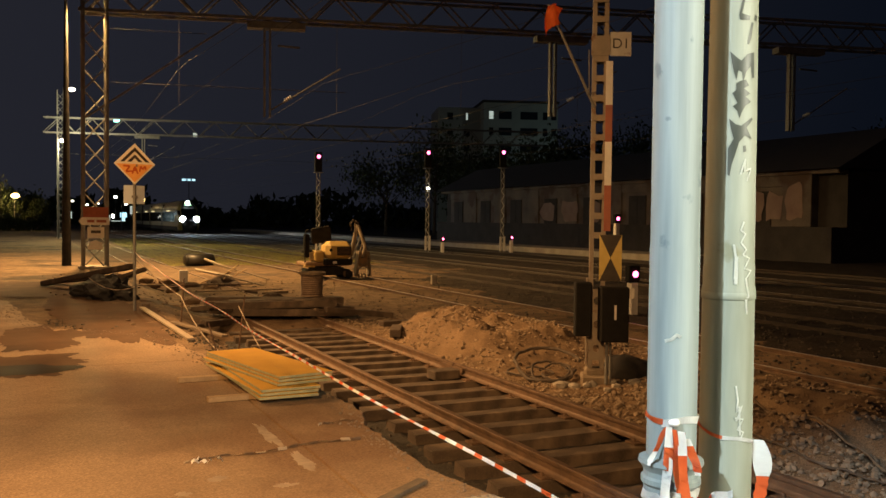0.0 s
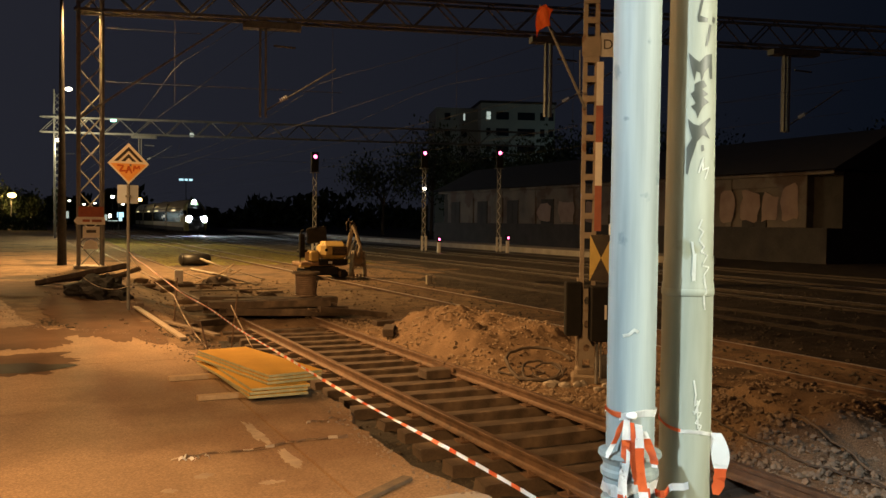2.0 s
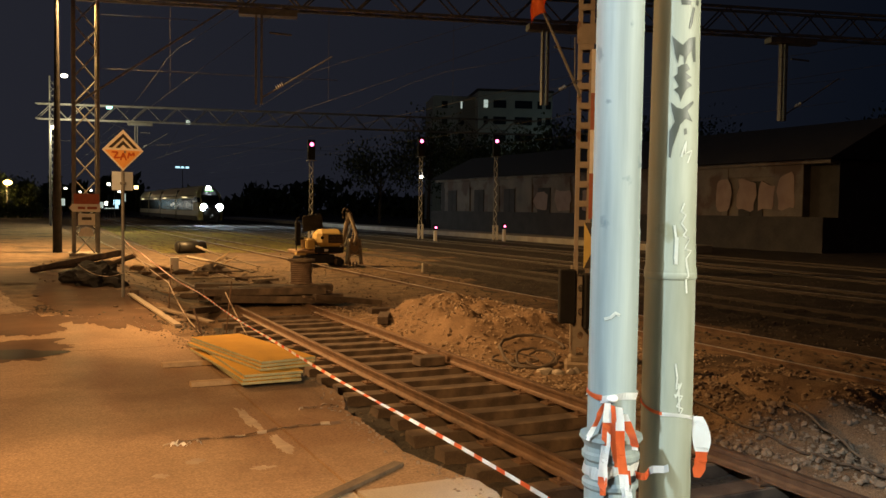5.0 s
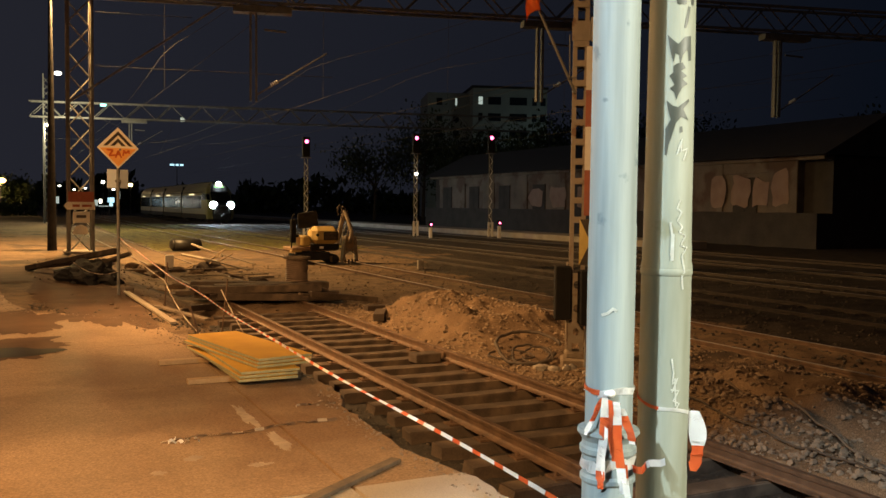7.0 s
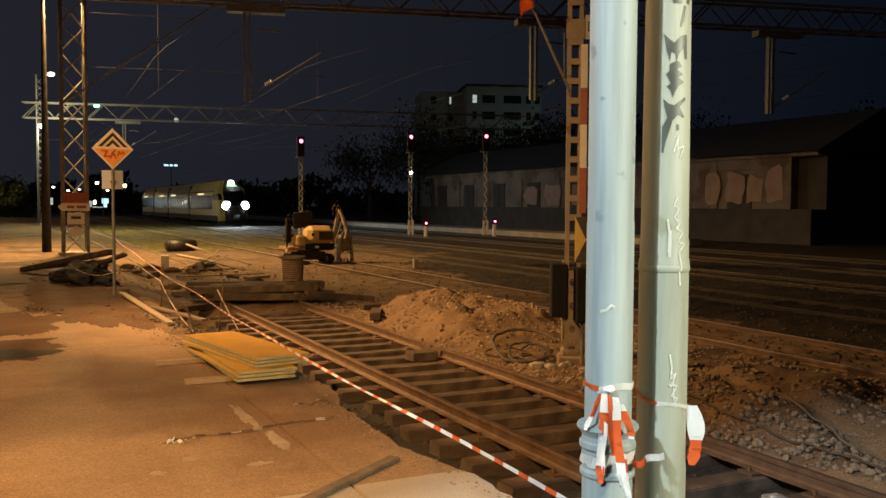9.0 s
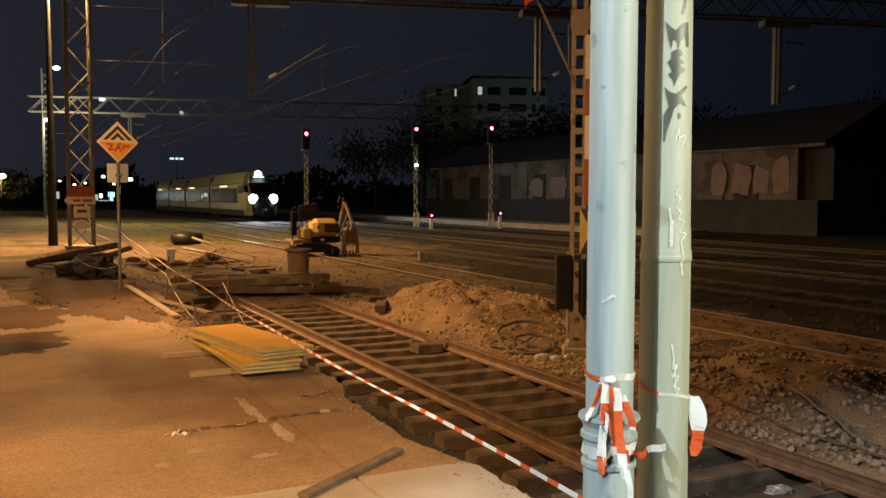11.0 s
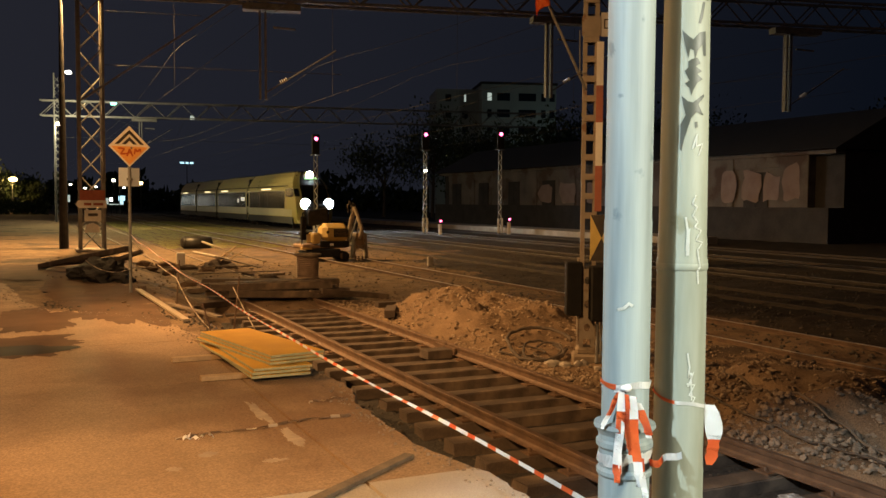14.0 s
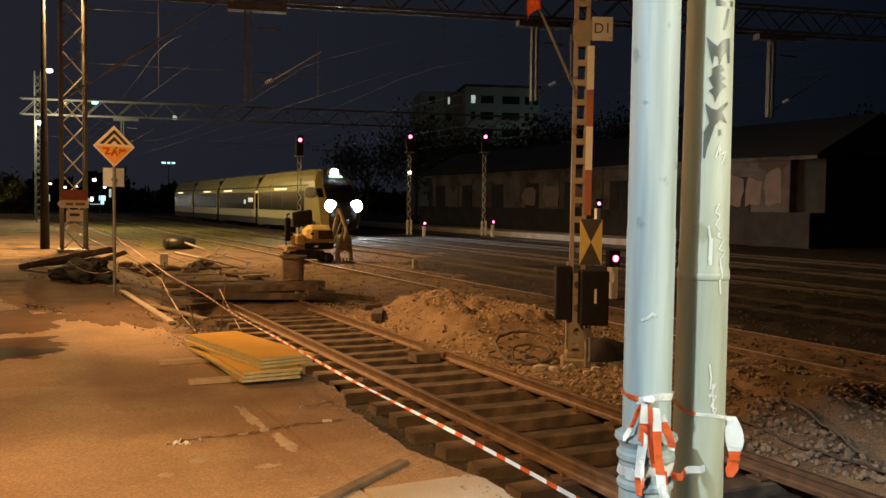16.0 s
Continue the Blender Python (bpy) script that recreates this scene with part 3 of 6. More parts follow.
def near_track():
    rng = random.Random(2)
    t = thing("railway_track", (0, 0, 0), "rusty disused railway track on dark wooden sleepers", "railway track", kind="structure")
    # near-black bumpy sheet filling the gaps between the sleepers
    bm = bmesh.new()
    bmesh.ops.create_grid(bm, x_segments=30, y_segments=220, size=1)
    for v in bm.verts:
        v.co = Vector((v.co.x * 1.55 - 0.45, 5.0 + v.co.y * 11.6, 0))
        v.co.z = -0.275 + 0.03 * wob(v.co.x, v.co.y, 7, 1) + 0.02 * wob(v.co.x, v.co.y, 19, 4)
    part("track_bed", bm, M_BED, t, "near-black ballast between the sleepers", True)
    rail(-0.7525, -8, 19.5, 0, t)
    rail(0.7525, -8, 10.62, 0, t)
    rail(0.7525, 10.66, 19.2, -0.004, t)
    rail(-0.7525, 20.5, 75, -0.03, t)
    rail(0.7525, 20.5, 75, -0.03, t)
    y, k = -6.0, 0
    while y < 17.6:
        s = new("sleeper", SLEEPERS[k % 5])
        s.parent = t
        s.matrix_basis = pose(rng.uniform(-0.06, 0.06), y, -0.155 + rng.uniform(-0.008, 0.006), 0, rng.uniform(-0.4, 0.4), rng.uniform(-1.5, 1.5))
        for cx in (-0.7525, 0.7525):
            p = part("base_plate", boxes(((cx - 0.15, y - 0.08, -0.158), (cx + 0.15, y + 0.08, -0.139))), M_RUST, t)
            if -1 < y < 13:
                for sx in (-0.095, 0.095):
                    bm = bmesh.new()
                    rod(bm, (cx + sx, y, -0.14), (cx + sx, y, -0.105), 0.016, 0.014, 6)
                    part("sleeper_screw", bm, M_RUST, p)
        y += 0.64 + rng.uniform(-0.03, 0.03)
        k += 1
    fp = boxes(((0.69, 10.3, -0.11), (0.71, 10.98, -0.03)), ((0.795, 10.3, -0.11), (0.815, 10.98, -0.03)), bevel=0.004)
    part("fishplate", fp, M_RUST, t)
    b = part("timber_block", boxes(((-0.2, -0.13, 0), (0.2, 0.13, 0.13)), bevel=0.012), M_TIE)
    b.matrix_world = pose(0.42, 10.35, -0.157, 0, 0, 4)
    tagged(b, "dark tarred timber block standing on a sleeper", "timber block")


near_track()


def plain_track(cx, y0, y1, z, head, label, ties=True, until=60, y_from=None):
    t = thing("railway_track", (0, 0, 0), label, "railway track", kind="structure")
    # yard rails coloured darker, as if less lamplight reached them
    body = M_RUST if cx < 7 else M_RAIL_DARK
    rail(cx - 0.7525, y0, y1, z, t, head, body)
    rail(cx + 0.7525, y0, y1, z, t, head, body)
    if ties:
        y = y_from if y_from is not None else y0 + 1
        k = 0
        while y < until:
            s = new("sleeper", SLEEPERS[k % 5])
            s.parent = t
            s.matrix_basis = pose(cx, y, z - 0.15)
            y += 0.65
            k += 1


plain_track(5.65, -30, 140, 0.0, M_SHINY, "second railway track half sunk in dark ballast", True, 45, 2)
plain_track(10.3, -30, 200, 0.0, M_RAIL_DARK, "railway track in a dark yard", True, 40, 8)
plain_track(14.9, -30, 320, 0.0, M_SHINY, "main railway track on which the train comes in", True, 70, 14)
plain_track(20.2, -30, 320, 0.0, M_SHINY, "railway track in a dark yard", False)
plain_track(25.2, -30, 320, 0.0, M_RAIL_DARK, "railway track in a dark yard", False)


tagged(part("far_platform", boxes(((26.3, 36, -0.2), (29.3, 150, 0.34)), bevel=0.02), M_CONC_NEW), "low pale concrete platform across the yard", "platform", kind="structure")


# ---- things by the poles ----
def pole_point(c, r, px, z, lift=0.0015):
    """A place on an upright pole's skin: px from -1 (one edge as seen from the platform) to 1 (the other edge)."""
    a = math.asin(max(-0.98, min(0.98, px)))
    fx, fy = -0.655, -0.755
    rx, ry = 0.755, -0.655
    n = Vector((fx * math.cos(a) + rx * math.sin(a), fy * math.cos(a) + ry * math.sin(a), 0))
    return Vector((c[0], c[1], z)) + n * (r + lift), n


def stroke(c, rad, pts, w):
    """A painted stroke on a pole: pts are (px, z)."""
    fine = []
    for (a, z0), (b, z1) in zip(pts, pts[1:]):
        n = max(2, int(abs(z1 - z0) / 0.01) + int(abs(b - a) / 0.12))
        fine += [(a + (b - a) * i / n, z0 + (z1 - z0) * i / n) for i in range(n)]
    fine.append(pts[-1])
    places, across = [], []
    for i, (a, z) in enumerate(fine):
        p, n = pole_point(c, rad(z), a, z, 0.0018)
        q, _ = pole_point(c, rad(z), *fine[min(i + 1, len(fine) - 1)])
        o, _ = pole_point(c, rad(z), *fine[max(i - 1, 0)])
        places.append(p)
        across.append((q - o).cross(n))
    return strip(places, w, across, 0.0006)


PA, PB, RA, RB = (-3.449, 0.854), (-3.252, 0.874), 0.0615, 0.064


def pole_a():
    t = thing("lamp_post", (PA[0], PA[1], PLAT), "blue-grey painted steel pole with a ringed collar, tape tied round it", "pole", "poles wrapped in barrier tape")
    t_inv = Matrix.Translation((-PA[0], -PA[1], -PLAT))
    seg = 40
    bm = lathe([(0.085, 0), (0.085, 0.03), (0.068, 0.05), (0.066, 1.14), (RA, 1.16), (RA, 1.75), (RA - 0.0015, 1.76), (RA - 0.0015, 5.6)], seg)
    part("shaft", bm, M_POLE_A, t, "", True)
    part("collar", lathe([(0.062, 1.232), (0.079, 1.224), (0.081, 1.214), (0.073, 1.204), (0.0675, 1.194), (0.068, 1.182), (0.074, 1.176), (0.074, 1.164), (0.067, 1.156), (0.0665, 1.108), (0.072, 1.10), (0.072, 1.09), (0.0655, 1.082)][::-1], 40), M_POLE_A, t, "ringed collar")
    s = stroke(PA, lambda z: RA, [(-0.3, 1.795), (-0.05, 1.80), (0.15, 1.812), (0.3, 1.806)], 0.008)
    p = part("paint_mark", s, M_CHALK, t, "short white paint mark")
    p.matrix_parent_inverse = t_inv


def pole_b():
    t = thing("pole", (PB[0], PB[1], PLAT), "olive-grey steel pole with black and white painted scribbles", "pole", "poles wrapped in barrier tape")
    t_inv = Matrix.Translation((-PB[0], -PB[1], -PLAT))
    rz = [(0.0715, 0), (0.0685, 0.9), (0.0665, 1.62), (0.068, 1.63), (0.068, 1.645), (0.0655, 1.655), (0.0655, 1.70), (0.064, 1.71), (0.060, 2.4), (0.056, 5.8)]
    part("shaft", lathe(rz, 36), M_POLE_B, t, "", True)
    part("joint_ring", lathe([(0.066, 1.617), (0.0690, 1.622), (0.0690, 1.636), (0.066, 1.641)], 36), M_POLE_B, t, "welded joint ring", True)

    def rad(z):
        h = z - PLAT
        for (r0, a), (r1, b) in zip(rz, rz[1:]):
            if h <= b:
                return r0 + (r1 - r0) * (h - a) / max(b - a, 1e-6)
        return 0.056

    outlines = (
        "318,-5 326,0 314,55 340,62 338,75 308,75 305,60", "355,55 364,58 362,75 354,72", "345,80 352,82 345,130 338,150 332,148 340,110",
        "278,170 300,190 315,200 335,178 355,172 357,250 350,252 345,215 330,235 322,265 318,235 305,230 300,260 292,235 285,205",
        "300,270 312,262 330,258 340,275 325,285 345,300 330,310 348,325 330,338 318,360 312,378 305,355 290,340 305,330 288,300 300,290",
        "280,378 300,395 318,400 352,372 354,380 335,405 352,440 330,430 312,450 300,490 290,520 284,555 278,550 278,470 295,440 285,405",
        "325,462 333,460 335,478 326,482",
    )
    for text in outlines:
        poly = [((float(p.split(",")[0]) - 292) / 80.5, 2.084 + (399.5 - float(p.split(",")[1]) / 1.76) * 0.001447) for p in text.split()]
        bm = bmesh.new()
        ring = [bm.verts.new((a, 0, z * 8)) for a, z in poly]
        edges = [bm.edges.new((ring[k - 1], ring[k])) for k in range(len(ring))]
        bmesh.ops.triangle_fill(bm, edges=edges, use_beauty=True)
        bmesh.ops.subdivide_edges(bm, edges=bm.edges[:], cuts=5, use_grid_fill=True)
        for v in bm.verts:
            v.co = pole_point(PB, rad(v.co.z / 8), v.co.x, v.co.z / 8, 0.0012)[0]
        p = part("black_scribble", bm, M_INK, t)
        p.matrix_parent_inverse = t_inv
    chalk = [
        ([(0.45, 2.09), (0.62, 2.14), (0.6, 2.10), (0.85, 2.11), (0.7, 2.07)], 0.0045),
        ([(0.62, 1.965), (0.5, 1.94), (0.68, 1.93), (0.52, 1.905), (0.72, 1.885), (0.6, 1.87)], 0.0048),
        ([(0.25, 1.90), (0.33, 1.86), (0.3, 1.80)], 0.006), ([(0.36, 1.865), (0.34, 1.785)], 0.009),
        ([(0.6, 1.87), (0.85, 1.86), (0.65, 1.83), (0.9, 1.825), (0.7, 1.80)], 0.0045), ([(0.72, 1.80), (0.8, 1.75), (0.72, 1.74), (0.76, 1.70)], 0.006),
        ([(0.42, 1.57), (0.5, 1.52), (0.46, 1.48), (0.66, 1.50), (0.45, 1.45)], 0.0048), ([(0.4, 1.46), (0.7, 1.455), (0.5, 1.42), (0.72, 1.41), (0.6, 1.385)], 0.0048), ([(0.55, 1.5), (0.6, 1.40)], 0.0048),
    ]
    for pts, w in chalk:
        z0, z1, q = next(r[1:] for r in ((2.0, 2.14, 2.25, 0.8), (1.6, 1.965, 2.09, 0.89), (0.0, 1.57, 1.67, 0.75)) if pts[0][1] > r[0])
        pts = [(a - 0.12, z1 - (z0 - z) * q) for a, z in pts]
        p = part("white_scribble", stroke(PB, rad, pts, w), M_CHALK, t)
        p.matrix_parent_inverse = t_inv


pole_a()
pole_b()


def ring_band(c, r, z, w, tilt, n=40, px0=-1.0, px1=1.0):
    pts, ac = [], []
    for i in range(n + 1):
        a = px0 + (px1 - px0) * i / n
        p, nn = pole_point(c, r, 0, z, 0.003)
        ang = math.pi * a
        f = Vector((-0.655, -0.755, 0))
        rr = Vector((0.755, -0.655, 0))
        d = f * math.cos(ang) + rr * math.sin(ang)
        pts.append(Vector((c[0], c[1], z + tilt * math.sin(ang) + 0.004 * math.sin(3 * ang))) + d * (r + 0.003))
        ac.append(Vector((0, 0, 1)) + d * 0.25 * math.sin(5 * ang))
    return strip(pts, w, ac)


def knotted_tape():
    t = thing("barrier_tape", (0, 0, 0), "red and white barrier tape knotted round a blue-grey pole", "barrier tape")
    part("loop", ring_band(PA, RA, 1.598, 0.014, -0.004, px0=-0.5, px1=-0.1), M_TAPE_R, t, "orange-red stretch")
    part("loop", ring_band(PA, RA, 1.596, 0.018, 0.004, px0=-0.12, px1=1.5), M_TAPE_W, t, "white stretch")
    bm = bmesh.new()
    bmesh.ops.create_icosphere(bm, subdivisions=3, radius=0.012)
    p, n = pole_point(PA, RA, 0.1, 1.596, 0.008)
    for v in bm.verts:
        v.co = p + Vector((v.co.x * 1.3, v.co.y, v.co.z * 0.8)) * (1 + 0.25 * wob(v.co.x, v.co.y, 90))
    part("knot", bm, M_TAPE_W, t)
    side, front = Vector((0.755, -0.655, 0)), Vector((-0.655, -0.755, 0))
    knot = pole_point(PA, RA, 0.1, 1.592, 0.01)[0]
    # sideways start and end, drop at start and end, width, distance from the pole, stretches as (red?, share)
    for x0, x1, d0, d1, w, off, cuts in (
        (-0.014, -0.058, 0.006, 0.104, 0.014, 0.006, ((1, 0.62), (0, 1.0))),
        (-0.010, -0.020, 0.004, 0.240, 0.023, 0.012, ((0, 0.2), (1, 0.47), (0, 0.8), (1, 1.0))),
        (-0.006, -0.012, 0.065, 0.215, 0.010, 0.017, ((0, 1.0),)),
        (0.000, 0.012, 0.010, 0.165, 0.016, 0.014, ((1, 1.0),)),
        (0.015, 0.036, 0.012, 0.245, 0.023, 0.020, ((0, 0.24), (1, 0.70), (0, 1.0))),
        (0.028, 0.060, 0.030, 0.118, 0.024, 0.008, ((0, 0.2), (1, 0.92), (0, 1.0))),
        (0.022, 0.008, 0.016, 0.150, 0.012, 0.010, ((1, 0.8), (0, 1.0))),
        (0.040, 0.056, 0.170, 0.310, 0.017, 0.018, ((1, 0.25), (0, 1.0))),
    ):
        n = 24
        pts, ac = [], []
        for i in range(n + 1):
            q = i / n
            pts.append(knot + side * (x0 + (x1 - x0) * q ** 0.8 + 0.002 * math.sin(8 * q + 40 * x1)) + front * (off * math.sin(math.pi * min(1.0, 0.15 + 0.6 * q)) + 0.003 * math.sin(11 * q + 60 * x0)) - Vector((0, 0, d0 + (d1 - d0) * q)))
            tw = 0.55 * math.sin(5 * q + 70 * x1)
            ac.append(side * math.cos(tw) + front * math.sin(tw))
        wd = [w * (0.75 + 0.25 * min(1.0, 4 * i / n)) * (1.0 if i < n - 2 else 0.65) for i in range(n + 1)]
        a = 0
        for red, share in cuts:
            b = round(n * share)
            part("tape_end", strip(pts[a:b + 1], wd[a:b + 1], ac[a:b + 1]), M_TAPE_R if red else M_TAPE_W, t, "orange-red stretch" if red else "white stretch", True)
            a = b
    part("loop", ring_band(PA, 0.0665, 1.408, 0.032, 0.006, px0=-1.0, px1=1.0), M_TAPE_W, t, "white stretch")
    p0, n0 = pole_point(PA, RA, 0.9, 1.40, 0.012)
    pts = [p0 + Vector((0.755, -0.655, 0)) * (0.075 * i / 8) + Vector((0, 0, 0.03 * (i / 8) ** 2)) - Vector((0.4, 0.9, 0)) * 0.02 * math.sin(i) for i in range(9)]
    part("tape_end", strip(pts[:5], 0.018, [Vector((0, 0.2, 1))] * 5), M_TAPE_R, t, "orange-red stretch")
    part("tape_end", strip(pts[4:], 0.018, [Vector((0, 0.2, 1))] * 5), M_TAPE_W, t, "white stretch")
    t = thing("barrier_tape", (0, 0, 0), "red and white barrier tape tied round an olive-grey pole", "barrier tape")
    part("loop", ring_band(PB, 0.0665, 1.535, 0.009, -0.018, px0=-0.6, px1=-0.05), M_TAPE_R, t, "orange-red stretch")
    part("loop", ring_band(PB, 0.0665, 1.535, 0.010, -0.012, px0=-0.07, px1=0.55), M_TAPE_W, t, "white stretch")
    p0, n0 = pole_point(PB, 0.0665, 0.97, 1.525, 0.004)
    side = Vector((0.755, -0.655, 0))
    pts = [p0 + side * (0.013 + 0.012 * math.sin(3.0 * i / 14)) - Vector((0, 0, 0.165 * i / 14)) for i in range(15)]
    ac = [side * (0.5 + 0.5 * math.sin(math.pi * min(1, 0.15 + i / 15))) + n0 * 0.5 * math.sin(i * 0.5) for i in range(15)]
    wd = [0.012 + 0.036 * math.sin(math.pi * min(1.0, (i + 1) / 11)) ** 0.8 for i in range(9)] + [0.03, 0.036, 0.03, 0.034, 0.026, 0.015]
    part("tape_end", strip(pts[:9], wd[:9], ac[:9]), M_TAPE_W, t, "white stretch", True)
    part("tape_end", strip(pts[8:], wd[8:], ac[8:]), M_TAPE_R, t, "orange-red stretch", True)


knotted_tape()


def strung_tape():
    """The long tape from the pole to the sign post, sagging between them."""
    t = thing("strung_barrier_tape", (0, 0, 0), "long red and white barrier tape strung beside the track", "barrier tape")
    a, b = Vector((PA[0] + 0.045, PA[1] + 0.045, 1.195)), Vector((-3.03, 17.03, 1.40))
    n = 190

    def at(s):
        return a.lerp(b, s) - Vector((0, 0, 0.36 * s * (1 - s))) + Vector((0.012 * math.sin(19 * s), 0, 0.006 * math.sin(33 * s)))

    for i in range(n):
        u0, u1 = (i, i + 1.25) if i % 2 == 0 else (i + 0.25, i + 1)
        pts = [at((u0 + (u1 - u0) * k / 3) / n) for k in range(4)]
        tw = 0.9 + 0.7 * math.sin(i * 0.21)
        ac = [Vector((math.cos(tw), 0, math.sin(tw)))] * 4
        part("tape_stripe", strip(pts, 0.015, ac), M_TAPE_R if i % 2 else M_TAPE_W, t, "orange-red stripe" if i % 2 else "white stripe")


strung_tape()


# ---- things on the platform ----
def board_stack():
    rng = random.Random(3)
    m0 = pose(-2.47, 8.85, 0, 0, 0, 2.0)
    z = PLAT
    for x0, x1, y in ((-3.36, -2.3, 9.12), (-3.26, -2.3, 7.93)):
        b = part("timber_bearer", boxes(((x0, y - 0.05, z), (x1, y + 0.05, z + 0.05)), bevel=0.004), M_TIMBER)
        b.matrix_world = pose(0, 0, 0, 0, 0, 0.4)
        tagged(b, "raw square timber bearer under the yellow panels", "timber", "timber bearers")
    z += 0.053
    # (front-left corner x, y, length, yaw)
    sizes = [(-2.89, 7.52, 2.1, 1.5), (-2.88, 7.53, 2.1, 4.0), (-2.86, 7.55, 2.0, 2.2), (-2.68, 7.64, 2.0, 11.0), (-2.67, 7.66, 1.98, 10.2), (-2.66, 7.66, 1.95, 10.6)]
    for i, (cx, cy, length, yaw) in enumerate(sizes):
        th = 0.03
        t = thing("formwork_panel", pose(cx, cy, z, 0, 0, yaw), "yellow-faced wooden formwork panel in a low stack", "panel", "stack of yellow formwork panels")
        part("core", boxes(((0, 0, 0.002), (0.6, length, th - 0.002)), bevel=0.002), M_BOARDEDGE, t, "layered wooden edge")
        part("face", boxes(((0.001, 0.001, th - 0.0022), (0.599, length - 0.001, th)),), M_BOARD, t, "yellow lacquered face")
        z += th + 0.004
    p = part("plank", boxes(((-0.55, -0.04, 0), (0.55, 0.04, 0.028)), bevel=0.003), M_OLDWOOD)
    p.matrix_world = pose(-2.90, 4.29, PLAT + 0.005, 0, 0, 35.5)
    tagged(p, "dark weathered plank lying on the concrete", "plank")
    for ax, ay, bx, by, w in ((-3.88, 5.75, -2.42, 5.96, 0.05), (-2.62, 6.5, -2.25, 6.64, 0.045)):
        t = thing("ground_tape", (0, 0, 0), "crumpled red and white tape lying on the concrete", "barrier tape")
        n = 16 if bx - ax > 1 else 6
        for i in range(n):
            s0, s1 = i / n, (i + 0.9) / n
            pts = []
            for k in range(5):
                s = s0 + (s1 - s0) * k / 4
                pts.append(Vector((ax + (bx - ax) * s, ay + (by - ay) * s + 0.03 * math.sin(11 * s), PLAT + 0.008 + 0.008 * abs(math.sin(23 * s)))))
            part("tape_stripe", strip(pts, w * (0.5 + 0.5 * rng.random()), [Vector((0.15, 1, rng.uniform(-0.6, 0.6)))] * 5), M_DRUM if i % 2 else M_TAPE_D, t, "faded red stripe" if i % 2 else "white stripe")
        if n > 10:
            for k in range(5):
                q = Vector((ax + 0.05 + 0.05 * k, ay - 0.03 + 0.04 * math.sin(k * 2.1), PLAT + 0.01))
                pts = [q + Vector((0.06 * math.cos(k * 1.3) * j / 4, 0.06 * math.sin(k * 1.3) * j / 4, 0.018 * math.sin(j))) for j in range(5)]
                part("tape_end", strip(pts, 0.03, [Vector((math.sin(k), math.cos(k), 0.7))] * 5), M_TAPE_W, t)


board_stack()


def diamond_sign():
    t = thing("diamond_sign", (-3.04, 17.07, PLAT), "orange diamond track sign with dark chevrons on a thin post", "sign")
    bm = bmesh.new()
    rod(bm, (0, 0.03, 0), (0, 0.03, 3.2), 0.03, 0.03, 12)
    part("post", bm, M_GALV, t)
    m = facing(0, -0.02, 2.85, 12)
    d = 0.395
    part("face", plate([(0, -d), (d, 0), (0, d), (-d, 0)], 0.012, m), M_SIGNW, t, "pale reflective border")
    mi = facing(0, -0.02, 2.85, 12) @ pose(0, -0.004, 0)
    part("lower_field", plate([(-0.35, -0.005), (0, -0.355), (0.35, -0.005), (0.2, 0.0), (-0.2, 0.0)], 0.003, mi), M_SIGNO, t, "orange lower half with smears")
    part("chevron", plate([(-0.28, 0.04), (0, 0.32), (0.28, 0.04), (0.205, 0.04), (0, 0.245), (-0.205, 0.04)], 0.003, mi), M_SIGNB, t, "dark chevron")
    part("chevron", plate([(-0.145, 0.04), (0, 0.185), (0.145, 0.04), (0.07, 0.04), (0, 0.11), (-0.07, 0.04)], 0.003, mi), M_SIGNB, t, "dark chevron")
    mj = facing(0, -0.02, 2.85, 12) @ pose(0, -0.006, 0)
    for line in (((-0.22, -0.04), (-0.1, -0.045), (-0.17, -0.15), (-0.05, -0.14)), ((-0.05, -0.19), (0.0, -0.05), (0.06, -0.19)), ((-0.03, -0.12), (0.05, -0.12)), ((0.09, -0.15), (0.11, -0.04), (0.15, -0.1), (0.2, -0.04), (0.21, -0.1))):
        for (x0, z0), (x1, z1) in zip(line, line[1:]):
            dx, dz = x1 - x0, z1 - z0
            k = 0.016 / math.hypot(dx, dz)
            part("smear", plate([(x0 - dz * k, z0 + dx * k), (x1 - dz * k, z1 + dx * k), (x1 + dz * k, z1 - dx * k), (x0 + dz * k, z0 - dx * k)], 0.002, mj), M_SMEAR, t, "dark orange paint smear")
    part("back_plate", plate(rect(-0.2, 2.08, 0.2, 2.44), 0.01, facing(0.0, 0.085, 0, 12)), M_BACKPLATE, t, "blue-grey rectangular plate")
    part("bracket", boxes(((-0.05, 0.0, 2.2), (0.05, 0.09, 2.24))), M_GALV, t)
    part("bracket", boxes(((-0.05, -0.02, 2.8), (0.05, 0.06, 2.84))), M_GALV, t)


diamond_sign()


